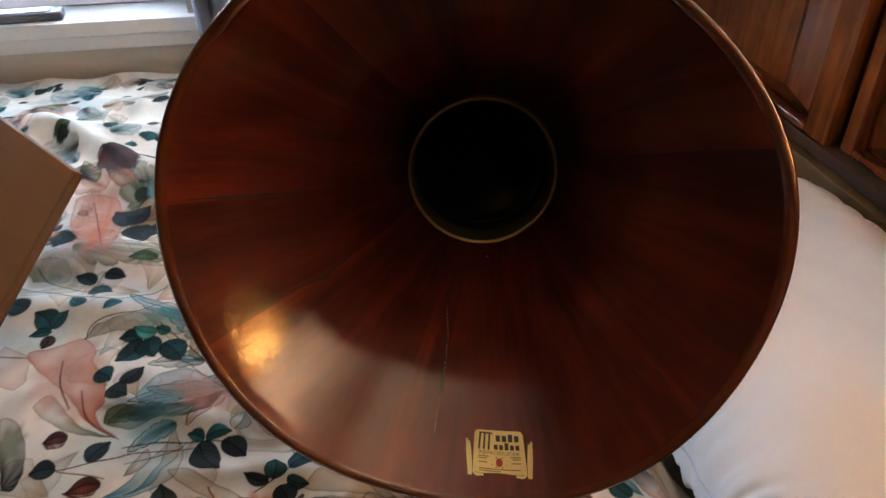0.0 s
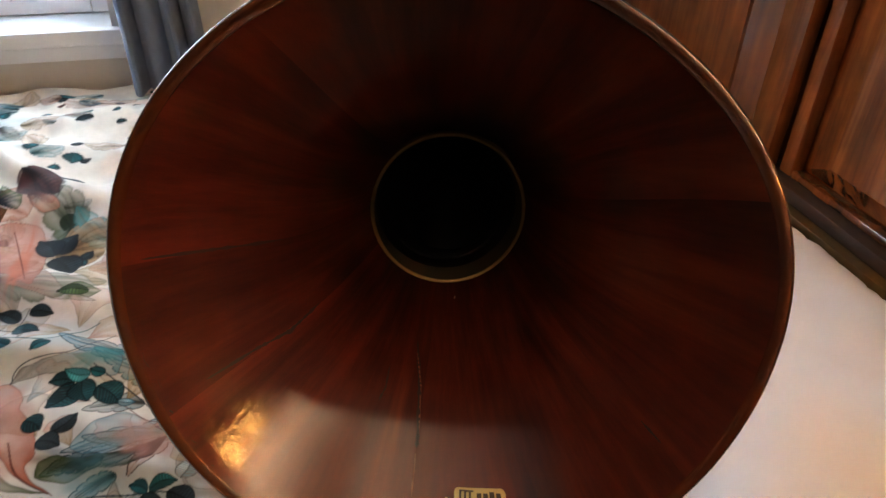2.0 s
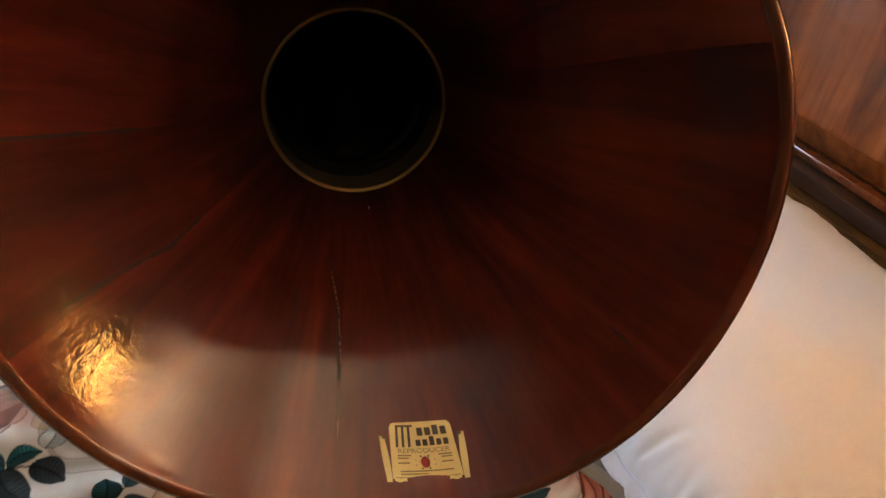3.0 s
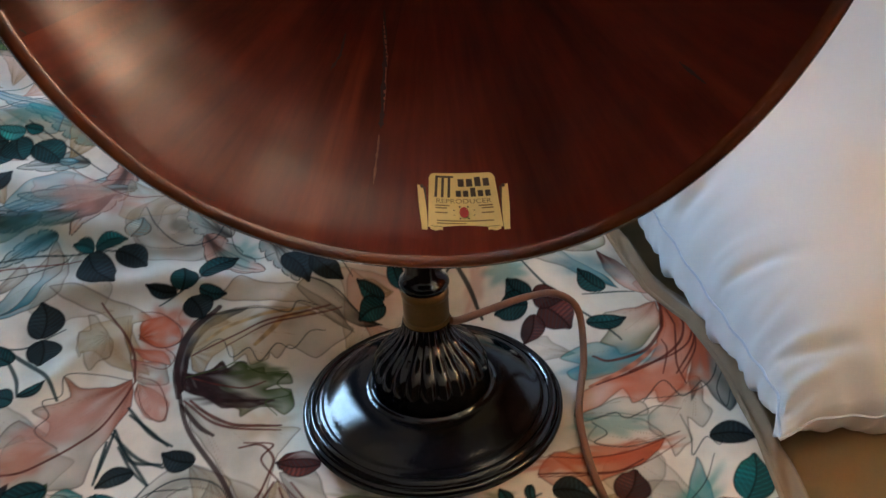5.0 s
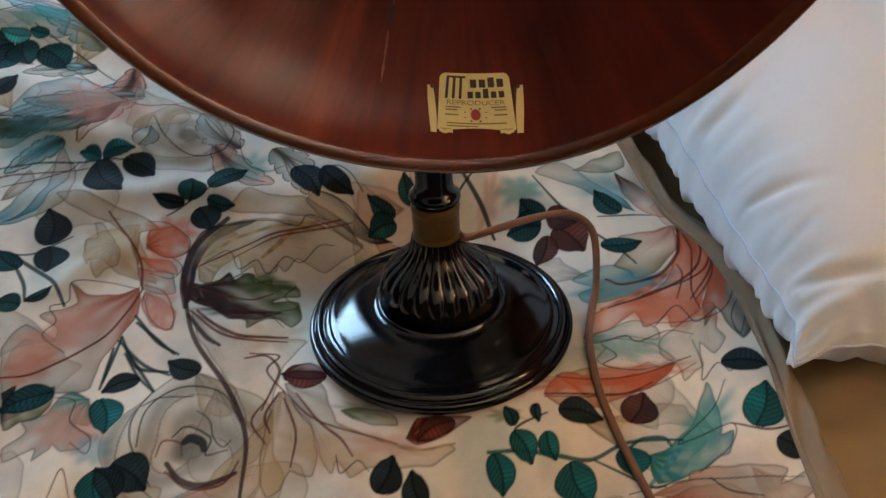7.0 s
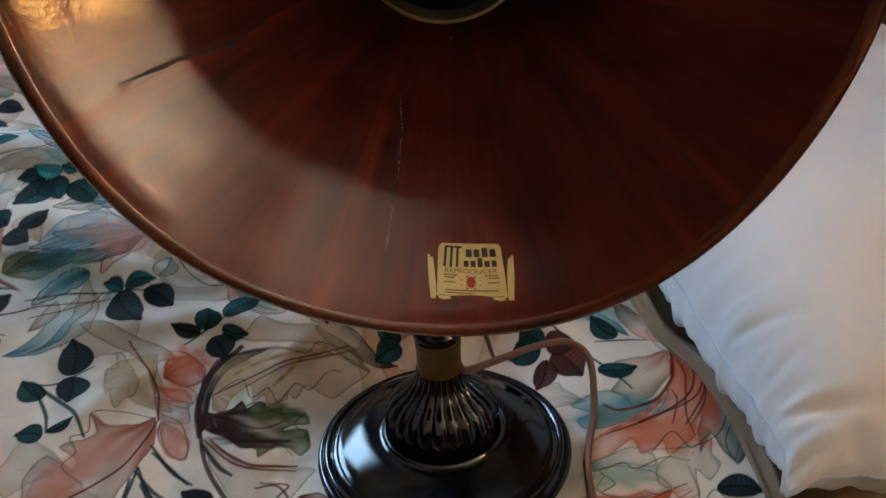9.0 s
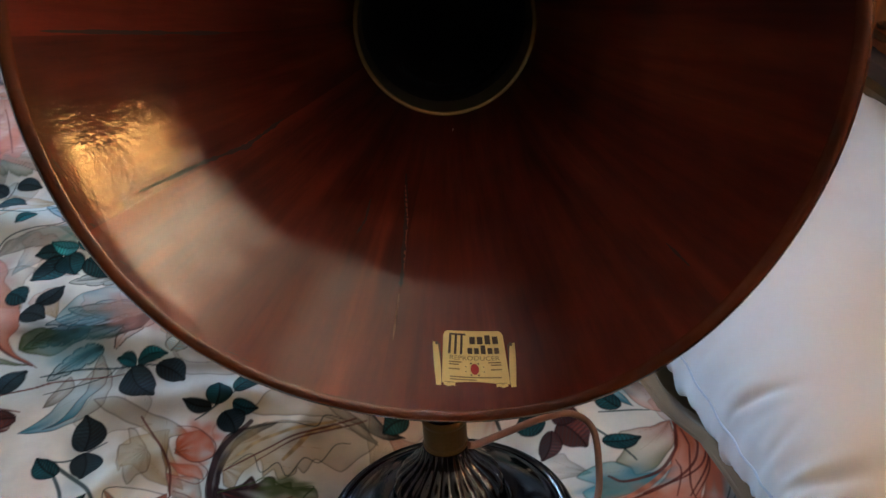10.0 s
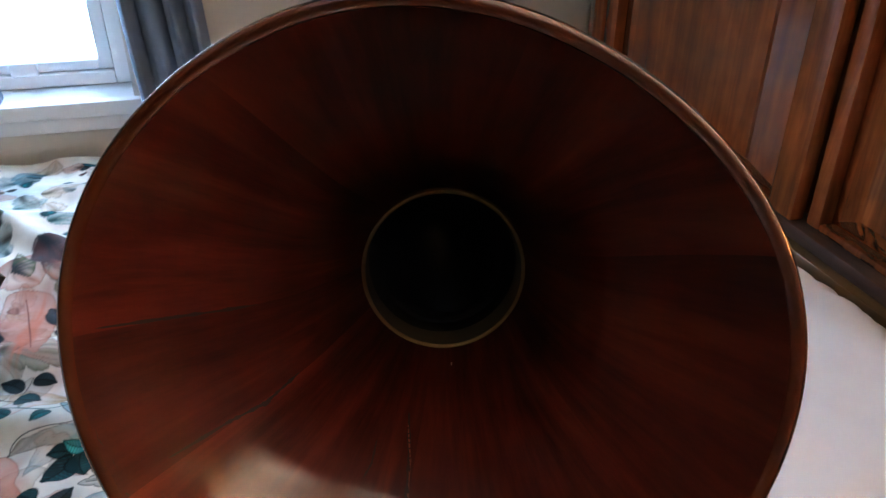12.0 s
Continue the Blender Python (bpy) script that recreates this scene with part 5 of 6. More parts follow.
def sheet_height(gx, gy):
    z = np.minimum(-0.028, bed_height(gx, gy) - 0.012) + (0.0045 * np.sin(30 * gx + 44 * gy + 2.5 * np.sin(14 * gy + 9 * gx)) * np.sin(18 * gy + 14 * gx) + 0.0016 * np.sin(90 * gx - 70 * gy + 4 * np.sin(20 * gx + 23 * gy))) * smoothstep(0.15, 0.27, gx)
    over = np.maximum(0, (BED_Y0 + 0.03) - gy)
    z = z - np.where(over > 0, 0.03 * (1 - np.cos(np.minimum(over / 0.03, math.pi / 2))) + np.maximum(0, over - 0.047), 0)
    y = np.where(over > 0, BED_Y0 + 0.035 - 0.03 * np.sin(np.minimum(over / 0.03, math.pi / 2)), gy)
    return gx, y, z


tan_sheet = sheet_object("fitted_sheet", spread_axis((BED_X0 + 0.02, 0.16, 0.02), (0.16, HEAD_X - 0.004, 0.004)), np.arange(BED_Y0 - 0.1, BED_Y1, 0.006), sheet_height, TAN_CLOTH)
tagged(tan_sheet, "tan cotton fitted sheet, wrinkled, on the mattress", "bed sheet")
tagged(mesh_ob("mattress", box(BED_X0 + 0.03, HEAD_X - 0.012, BED_Y0 + 0.045, BED_Y1 - 0.02, -0.30, -0.062, 0.03, 3), TAN_CLOTH), "thick mattress under a tan sheet", "mattress")
bed = empty("bed_frame", pose(0, 0, FLOOR_Z), "brown wooden bed frame under the mattress", "bed")
bed.matrix_world = Matrix.Identity(4)
part("slat_deck", box(BED_X0 + 0.03, HEAD_X - 0.012, BED_Y0 + 0.05, BED_Y1 - 0.03, -0.34, -0.3005, 0.004), CABINET, bed)
for fx, fy in ((BED_X0 + 0.08, BED_Y0 + 0.1), (BED_X0 + 0.08, BED_Y1 - 0.1), (HEAD_X - 0.1, BED_Y0 + 0.1), (HEAD_X - 0.1, BED_Y1 - 0.1)):
    part("leg", box(fx - 0.035, fx + 0.035, fy - 0.035, fy + 0.035, FLOOR_Z, -0.3405, 0.005), CABINET, bed)


# hem: the plain underside turned out along the free edge
def hem(gx, gy):
    ex, ey, ez = drape(np.full_like(gx, EDGE_X), gy)
    wave = 0.5 + 0.5 * np.sin(19 * gy + 0.7 + 0.9 * np.sin(11 * gy))
    w = gx
    x = ex - 0.003 + w * (0.036 + 0.020 * wave) + 0.003 * np.sin(41 * gy + 2 * w) * w
    roll = 0.0065 * np.sin(np.pi * np.minimum(1, w * 1.9)) - 0.032 * smoothstep(0.30, 1.0, w)
    crease = 0.0042 * np.sin(9.0 * w + 1.6 * np.sin(17 * gy) + 14 * gy) + 0.0024 * np.sin(15 * w - 52 * gy + 2 * np.sin(23 * gy))
    return x, ey, ez + roll + crease * np.sin(np.pi * np.clip(w, 0, 1)) ** 0.7 + 0.0014 * np.sin(83 * gy + 9 * w) * w


hem_ob = sheet_object("hem_band", np.linspace(0, 1, 40), np.arange(BED_Y0 - 0.2, 0.9, 0.003), hem, HEM_CLOTH)
hem_ob.parent = bedspread
tagged(hem_ob, "plain beige underside turned out at the hem")
PIPE_Y = np.arange(BED_Y0 + 0.04, 0.9, 0.006)
PIPE = [Vector(p) for p in zip(*drape(np.full_like(PIPE_Y, EDGE_X), PIPE_Y))]
part("piping", tube([p + Vector((0.0008 * math.sin(90 * p.y), 0, 0.0012)) for p in PIPE], 0.0021, 8), HEM_CLOTH, bedspread, "thin stitched piping along the edge")


# ---- pillow ----
def pillow(cx, cy, sx, sy, high, base):
    """A stuffed pillow: two puffed faces meet in a seam, with uneven puckers running in from it."""
    rng = np.random.default_rng(11)
    nu, nv = 170, 330
    v, u = np.meshgrid(np.linspace(-1, 1, nv + 1), np.linspace(-1, 1, nu + 1))

    def puckers(along, inward, count, metres):
        """Grooves that start at an edge and run out inside it."""
        z = np.zeros_like(along)
        for k in range(count):
            at = -1 + 2 * (k + rng.uniform(-0.30, 0.30)) / (count - 1)
            wide, far, deep, lean = rng.uniform(0.0032, 0.0072) / metres, rng.uniform(0.06, 0.26), rng.uniform(0.0020, 0.0072), rng.uniform(-0.25, 0.30)
            z -= deep * np.exp(-((along - at - lean * inward) / (wide * (1 + 3.5 * inward))) ** 2) * smoothstep(0.0, 0.03, inward) * np.exp(-(inward / far) ** 2)
        return z

    def rim(u, v):
        """Seam line: scalloped a little by the stitches, with drawn-out corners."""
        ear = np.exp(-((1 - np.abs(u)) / 0.09) ** 2 - ((1 - np.abs(v)) / 0.06) ** 2)
        scallop = 0.0011 * np.sin(61 * v + 2 * np.sin(7 * v)) * np.abs(u) ** 30
        x = cx + sx / 2 * u * (1 - 0.012 * (1 - v * v) * np.abs(u)) + scallop + 0.010 * ear * np.sign(u)
        y = cy + sy / 2 * v * (1 - 0.010 * (1 - u * u) * np.abs(v)) + 0.0010 * np.sin(47 * u) * np.abs(v) ** 30 + 0.004 * ear * np.sign(v) + 0.024 * np.exp(-((1 + u) / 0.32) ** 2) * np.clip(-v, 0, 1) ** 5
        z = base + 0.068 + 0.030 * smoothstep(-0.3, 1.0, u) - 0.012 * ear + 0.0015 * np.sin(9 * v + 3 * u)
        return x, y, z

    f = np.clip((1 - np.abs(u) ** 2.6) * (1 - np.abs(v) ** 2.6), 0, 1)
    x, y, mid = rim(u, v)
    folds = puckers(v, 1 + u, 62, sy / 2) + puckers(v, 1 - u, 40, sy / 2) + puckers(u, (1 + v) * sy / sx, 22, sx / 2) + puckers(u, (1 - v) * sy / sx, 22, sx / 2)
    soft = 0.0022 * np.sin(7 * u + 4) * np.sin(6 * v + 3 * u) + 0.0012 * np.sin(15 * v + 6 * u + 2 * np.sin(5 * u))
    top = mid + (high / 2 + 0.020) * f ** 0.42 + (folds + soft) * (f > 0)
    low = np.maximum(mid - (high / 2) * f ** 0.40 + 1.6 * folds * (f > 0), base + 0.002 * np.sin(20 * u + 9 * v))
    # the under side swells out past the seam
    swell = 0.003 * np.sin(np.pi * np.clip((1 - np.abs(u)) / 0.30, 0, 1)) * (1 - np.abs(v) ** 8)
    bm = grid_bm([[Vector(p) for p in zip(*row)] for row in zip(x, y, top)])
    under = grid_bm([[Vector(p) for p in zip(*row)] for row in zip(x + swell * np.sign(u), y + 0.002 * np.sign(v) * np.sin(np.pi * np.clip((1 - np.abs(v)) / 0.2, 0, 1)) * (1 - np.abs(u) ** 8), low)])
    me = bpy.data.meshes.new("tmp")
    under.to_mesh(me)
    under.free()
    bm.from_mesh(me)
    bpy.data.meshes.remove(me)
    bmesh.ops.remove_doubles(bm, verts=bm.verts, dist=0.0004)
    ob = mesh_ob("pillow", bm, PILLOW_CLOTH, True, 80)
    t = np.linspace(-1, 1, 80)[:-1]
    one = np.ones_like(t)
    ru, rv = np.concatenate([-one, t, one, -t]), np.concatenate([t, one, -t, -one])
    loop = [Vector(p) for p in zip(*rim(ru, rv))]
    part("seam", tube(loop + [loop[0]], 0.0012, 6, False), SHADED_SEAM, ob)
    return tagged(ob, "plump white cotton pillow lying against the headboard", "pillow")


pillow(0.4215, 0.1855, 0.377, 0.656, 0.17, -0.004)


# ---- headboard with sliding doors ----
head = empty("headboard", Matrix.Identity(4), "varnished brown wooden headboard cabinet with framed doors", "headboard")
HZ0, HZ1 = 0.171, 0.80
part("carcass", box(HEAD_X + 0.05, X1 - 0.01, -0.25, 1.30, FLOOR_Z, HZ1, 0.004), CABINET, head)
part("ledge", box(HEAD_X - 0.012, HEAD_X + 0.0495, -0.25, 1.30, 0.118, 0.1485, 0.004), LEDGE_WOOD, head, "worn yellowish wooden ledge below the doors")
part("track", box(HEAD_X + 0.002, HEAD_X + 0.0495, -0.25, 1.30, 0.149, HZ0, 0.005), SHADED_RAIL_WOOD, head, "dark brown strip under the doors, the bottom rail's shade in its colour")
part("lower_panel", box(HEAD_X, HEAD_X + 0.0495, -0.25, 1.30, FLOOR_Z, 0.1175, 0.003), CABINET, head)
part("side_panel", box(X1 - 0.045, X1 - 0.01, -1.30, -0.2505, FLOOR_Z, 0.74, 0.004), CABINET, head, "plain wooden panel beside the bed")
part("top_board", box(HEAD_X - 0.02, X1 - 0.01, -0.265, 1.32, HZ1 + 0.0005, HZ1 + 0.025, 0.005), CABINET, head)


def cabinet_door(y0, y1, x, near, far):
    """A framed door with a raised field; near and far are the widths of its two stiles."""
    door = part("door", box(x + 0.0235, x + 0.0245, y0 + near + 0.006, y1 - far - 0.006, HZ0 + 0.012, HZ1 - 0.062), CABINET, head)
    for nm, b in (("stile", (y0, y0 + near, HZ0 + 0.002, HZ1 - 0.002)), ("stile", (y1 - far, y1, HZ0 + 0.002, HZ1 - 0.002)), ("rail", (y0 + near + 0.0005, y1 - far - 0.0005, HZ0 + 0.002, HZ0 + 0.014)), ("rail", (y0 + near + 0.0005, y1 - far - 0.0005, HZ1 - 0.070, HZ1 - 0.002))):
        part(nm, box(x, x + 0.024, *b, 0.004), CABINET, door)
    # raised field with sloping sides and a small step round it
    ya, yb, za, zb, w = y0 + near, y1 - far, HZ0 + 0.014, HZ1 - 0.070, 0.066
    pts = []
    for out, inset, low in ((0.0230, 0.0, 0.0), (0.0020, w, 0.035), (-0.0025, w + 0.002, 0.037), (-0.0030, w + 0.006, 0.041)):
        pts.append([Vector((x + out, a, b)) for a, b in ((ya + inset, za + low), (yb - inset, za + low), (yb - inset, zb - inset), (ya + inset, zb - inset))])
    bm = grid_bm(pts, closed_v=True)
    bm.verts.ensure_lookup_table()
    bm.faces.new([bm.verts[k] for k in range(12, 16)])
    part("raised_panel", bm, CABINET, door, smooth=False)
    return door


cabinet_door(0.478, 1.126, HEAD_X + 0.001, 0.054, 0.050)
cabinet_door(-0.22, 0.470, HEAD_X + 0.020, 0.054, 0.026)
part("end_post", box(HEAD_X - 0.002, HEAD_X + 0.0495, 1.132, 1.20, HZ0 + 0.0005, HZ1, 0.006), CABINET, head)

# ---- the horn loudspeaker ----
TILT = Vector((0.0049, 0.316, 1.0)).normalized()
FOOT = Matrix.Translation((0, 0, 0)) @ Vector((0, 0, 1)).rotation_difference(TILT).to_matrix().to_4x4()
speaker = empty("horn_loudspeaker", FOOT, "antique mahogany horn loudspeaker on a black fluted metal foot", "loudspeaker")
INV = FOOT.inverted()

foot_profile = [(0.0, 0.001), (0.092, 0.001), (0.099, 0.0), (0.1025, 0.002), (0.104, 0.005), (0.1035, 0.0085), (0.1015, 0.0105), (0.0995, 0.0100), (0.0985, 0.0112), (0.0975, 0.0138), (0.0955, 0.0146),
                (0.0935, 0.0138), (0.0925, 0.0128), (0.0905, 0.0138), (0.0885, 0.0152), (0.0868, 0.0150), (0.0855, 0.0152), (0.0820, 0.0171), (0.0770, 0.0194), (0.0710, 0.0216), (0.0650, 0.0232), (0.0590, 0.0244), (0.0530, 0.0251), (0.0500, 0.0253),
                (0.0490, 0.0262), (0.0484, 0.0273), (0.0474, 0.0279), (0.0460, 0.0276), (0.0445, 0.0264), (0.0435, 0.0255)]
part("foot", lathe(foot_profile, 128), BLACK_IRON, speaker, "glossy black lacquered round foot with ringed edge", angle=60)
dome = [(0.0432, 0.0256), (0.0448, 0.0285), (0.0458, 0.0325), (0.0461, 0.0370), (0.0457, 0.0420), (0.0444, 0.0470), (0.0420, 0.0520), (0.0386, 0.0564), (0.0344, 0.0604), (0.0300, 0.0640), (0.0260, 0.0678), (0.0228, 0.0718), (0.0206, 0.0760), (0.0194, 0.0800), (0.0188, 0.0840), (0.0, 0.0842)]


def flute(a, r, z):
    depth = 0.056 * smoothstep(0.0262, 0.0330, z) * (1 - 0.30 * smoothstep(0.060, 0.084, z))
    return r * (1 - depth * (1 - abs(math.sin(a * 11)) ** 0.8))


part("fluted_dome", lathe(dome, 336, flute), BLACK_IRON, speaker, "black fluted dome", angle=70)


def knurl(a, r, z):
    band = 1.0 if 0.0885 < z < 0.1045 else 0.0
    return r * (1 + band * 0.012 * math.sin(a * 44) * math.sin(z * 4200))


collar = [(0.0, 0.0805), (0.0160, 0.0805), (0.0178, 0.0815), (0.0178, 0.0865), (0.0170, 0.0875)] + [(0.0172, 0.0880 + 0.0006 * k) for k in range(28)] + [(0.0170, 0.1052), (0.0178, 0.1062), (0.0178, 0.1110), (0.0165, 0.1122), (0.0, 0.1122)]
part("collar", lathe(collar, 132, knurl), BRASS, speaker, "knurled aged brass collar", angle=60)
stem = [(0.0, 0.1120), (0.0165, 0.1122), (0.0180, 0.1140), (0.0188, 0.1170), (0.0180, 0.1200), (0.0160, 0.1215), (0.0150, 0.1235), (0.0138, 0.1260), (0.0135, 0.1300), (0.0132, 0.176), (0.0, 0.176)]
part("stem", lathe(stem, 64), BLACK_IRON, speaker)

# bell: boards from the mouth back to the throat ring
MOUTH = Vector((-0.0334, -0.0442, 0.4346))
THROAT = Vector((0.0299, 0.1537, 0.3693))


def bell_axes(az, el):
    a = Vector((math.sin(az) * math.cos(el), -math.cos(az) * math.cos(el), math.sin(el)))
    u = Vector((0, 0, 1)).cross(a).normalized()
    return a, u, a.cross(u)


MOUTH_AX, THROAT_AX = bell_axes(-0.3196, 0.2538), bell_axes(-0.2132, 0.2685)
# turned radii from the mouth back to the throat: a wide flare that narrows into a slim cone
FLARE = ((0, 0.03, 0.08, 0.15, 0.23, 0.3, 0.37, 0.46, 0.57, 0.75, 0.88, 1.0), (0.1705, 0.167, 0.1603, 0.1499, 0.1375, 0.1257, 0.1143, 0.1013, 0.0894, 0.0757, 0.0677, 0.0619))


def bell_radius(d):
    """Smooth flare through the turned radii."""
    xs, ys = FLARE
    i = max(0, min(len(xs) - 2, int(np.searchsorted(xs, d) - 1)))
    def slope(k):
        lo, hi = max(0, k - 1), min(len(xs) - 1, k + 1)
        return (ys[hi] - ys[lo]) / (xs[hi] - xs[lo])
    h = xs[i + 1] - xs[i]
    t = (d - xs[i]) / h
    return (2 * t ** 3 - 3 * t * t + 1) * ys[i] + (t ** 3 - 2 * t * t + t) * h * slope(i) + (-2 * t ** 3 + 3 * t * t) * ys[i + 1] + (t ** 3 - t * t) * h * slope(i + 1)


def bell_point(a, d, out=0.0, along=0.0):
    """A point of the bell at angle a and depth d (0 mouth, 1 throat); out: off the inner face; along: towards the listener."""
    w = (1 - d) ** 1.5
    warp = w * (-0.0005 * math.cos(2 * a) - 0.0008 * math.sin(2 * a) + 0.0008 * math.cos(3 * a) + 0.0029 * math.sin(3 * a) + 0.0009 * math.cos(4 * a) + 0.0005 * math.sin(4 * a) + 0.0002 * math.cos(5 * a) + 0.0012 * math.sin(5 * a))
    lift = w * (0.0020 * math.cos(2 * a) - 0.0015 * math.sin(2 * a) + 0.0001 * math.cos(3 * a) - 0.0064 * math.sin(3 * a))
    ax = [(MOUTH_AX[k] * (1 - d) + THROAT_AX[k] * d).normalized() for k in range(3)]
    c = MOUTH.lerp(THROAT, d)
    r = bell_radius(d) + warp + out
    return c + ax[0] * (lift + along) + r * (math.cos(a) * ax[1] + math.sin(a) * ax[2])


def bell_piece(a0, a1, na, d0=0.0, d1=1.0, nd=40, thick=0.0065):
    bm = bmesh.new()
    uv = bm.loops.layers.uv.new("UVMap")
    inner, outer = [], []
    for i in range(na + 1):
        a = a0 + (a1 - a0) * i / na
        inner.append([bm.verts.new(INV @ bell_point(a, d0 + (d1 - d0) * j / nd)) for j in range(nd + 1)])
        outer.append([bm.verts.new(INV @ bell_point(a, d0 + (d1 - d0) * j / nd, thick)) for j in range(nd + 1)])
    def quad(vs, uvs, slot=0):
        f = bm.faces.new(vs)
        f.material_index = slot
        for loop, c in zip(f.loops, uvs):
            loop[uv].uv = c
    def at(i, j):
        return ((a0 + (a1 - a0) * i / na) * 0.6, (d0 + (d1 - d0) * j / nd) * 1.2)
    for i in range(na):
        for j in range(nd):
            cs = (at(i, j), at(i + 1, j), at(i + 1, j + 1), at(i, j + 1))
            quad((inner[i][j], inner[i + 1][j], inner[i + 1][j + 1], inner[i][j + 1]), cs)
            quad((outer[i][j], outer[i][j + 1], outer[i + 1][j + 1], outer[i + 1][j]), (cs[0], cs[3], cs[2], cs[1]), 1)
    for i in range(na):
        for j in (0, nd):
            quad((inner[i][j], outer[i][j], outer[i + 1][j], inner[i + 1][j]), (at(i, j), at(i, j), at(i + 1, j), at(i + 1, j)))
    for i in (0, na):
        for j in range(nd):
            quad((inner[i][j], inner[i][j + 1], outer[i][j + 1], outer[i][j]), (at(i, j), at(i, j + 1), at(i, j + 1), at(i, j)))
    return bm


bell = part("bell", lathe([(0.0619, 0.0), (0.068, 0.0), (0.068, -0.012), (0.0619, -0.012)], 96), MAHOGANY, speaker, "flared mahogany bell built of varnished boards")
bell.data.transform(INV @ Matrix.Translation(THROAT) @ Matrix((( *THROAT_AX[1],), (*THROAT_AX[2],), (*THROAT_AX[0],))).transposed().to_4x4())
SEAMS = [radians(a) for a in (-96.6, -33.5, 22, 74, 125, 175.6, 206)]
for k, a0 in enumerate(SEAMS):
    a1 = SEAMS[(k + 1) % len(SEAMS)]
    if a1 < a0:
        a1 += 2 * math.pi
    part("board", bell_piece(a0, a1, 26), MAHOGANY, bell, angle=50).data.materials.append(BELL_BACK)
# rounded lip
rows = []
LIP = ((0.0030, -0.0002, 0.0), (0.0010, 0.0, 0.0005), (0.0, 0.0014, 0.0015), (0.0, 0.0030, 0.0023), (0.0, 0.0050, 0.0019), (0.0, 0.0066, 0.0006), (0.0, 0.0072, -0.0015), (0.02, 0.0072, 0.0))
for i in range(180):
    a = 2 * math.pi * i / 180
    rows.append([INV @ bell_point(a, *p) for p in LIP])
part("lip", grid_bm(rows, True, False), RIM_WOOD, bell, "rounded mahogany lip, worn at the edge", angle=80)


def throat_frame(z):
    return INV @ Matrix.Translation(THROAT + THROAT_AX[0] * z) @ Matrix(((*THROAT_AX[1],), (*THROAT_AX[2],), (*THROAT_AX[0],))).transposed().to_4x4()


ring = part("throat_ring", lathe([(0.0595, -0.004), (0.0625, -0.004), (0.0628, 0.0012), (0.0618, 0.0024), (0.0604, 0.0022), (0.0595, 0.001)], 96), BRASS_RING, speaker, "thin bright brass ring in the throat", angle=60)
ring.data.transform(throat_frame(0))
sleeve = part("throat_sleeve", lathe([(0.0594, 0.001), (0.0588, -0.010), (0.0582, -0.024), (0.0596, -0.024), (0.0606, -0.003)], 96), mat_plain("dull_sleeve", (0.13, 0.095, 0.05), 0.6, 0.0, 80, 0.2, 0.1), speaker, "dull brown metal sleeve behind the ring", angle=60)
sleeve.data.transform(throat_frame(0))
back = -THROAT_AX[0]
neck_line = smooth_line([THROAT + back * 0.018, THROAT + back * 0.055, Vector((0.056, 0.235, 0.315)), Vector((0.055, 0.235, 0.262)), Vector((0.035, 0.175, 0.222)), Vector((0.012, 0.098, 0.196)), Vector((0.002, 0.060, 0.168))], 8)
neck_r = [interp(i / (len(neck_line) - 1), (0, 0.17, 0.4, 0.7, 1), (0.0620, 0.056, 0.040, 0.022, 0.0138)) for i in range(len(neck_line))]
neck = part("neck", tube(neck_line, neck_r, 32, False), BLACK_NECK, speaker, "black cast metal gooseneck", angle=80)
neck.data.transform(INV)
neck.modifiers.new("wall", "SOLIDIFY").thickness = 0.002


# cracks along the joints of the boards
def crack(name, spots, wide, mat, label):
    pts = []
    for (a0, d0), (a1, d1) in zip(spots[:-1], spots[1:]):
        for k in range(10):
            pts.append((a0 + (a1 - a0) * k / 10, d0 + (d1 - d0) * k / 10))
    pts.append(spots[-1])
    rows = []
    for k, (a, d) in enumerate(pts):
        w = wide * (0.35 + 0.65 * abs(math.sin(k * 1.7) * math.sin(k * 0.61 + 1))) * min(1, k / 3 + 0.1, (len(pts) - k) / 3)
        da = w / bell_radius(d)
        rows.append([INV @ bell_point(radians(a) + da * e, d, -0.00025) for e in (-1, 0, 1)])
    return part(name, grid_bm(rows), mat, bell, label)


CRACK_DARK = mat_plain("crack_dirt", (0.012, 0.004, 0.003), 0.7, 0.0, 300, 0.2, 0.3)
CRACK_PALE = mat_plain("crack_filler", (0.19, 0.068, 0.030), 0.5, 0.0, 300, 0.4, 0.4)
crack("crack", [(-103.1, 0.635), (-98.7, 0.467), (-96.5, 0.318), (-96.3, 0.284)], 0.0017, CRACK_DARK, "dark open joint between two boards")
crack("crack", [(-102.3, 0.590), (-98.2, 0.466), (-96.2, 0.323)], 0.0008, CRACK_PALE, "pale chipped edge of the joint")
crack("crack", [(-96.4, 0.270), (-96.15, 0.239), (-95.8, 0.157)], 0.0008, CRACK_PALE, "pale filled joint")
crack("crack", [(174.9, 0.054), (175.25, 0.231), (175.7, 0.428)], 0.0014, CRACK_DARK, "dark joint between two boards")
crack("crack", [(175.15, 0.162), (175.3, 0.241)], 0.0013, CRACK_DARK, "dark open joint between two boards")
crack("crack", [(-155.8, 0.125), (-154.8, 0.280), (-153.1, 0.375), (-154.4, 0.502)], 0.0015, CRACK_DARK, "dark joint between two boards")
crack("crack", [(-153.8, 0.347), (-152.5, 0.388)], 0.0022, CRACK_DARK, "dark open joint between two boards")
crack("crack", [(-32.9, 0.095), (-33.2, 0.163)], 0.0011, CRACK_DARK, "dark chip at the joint")
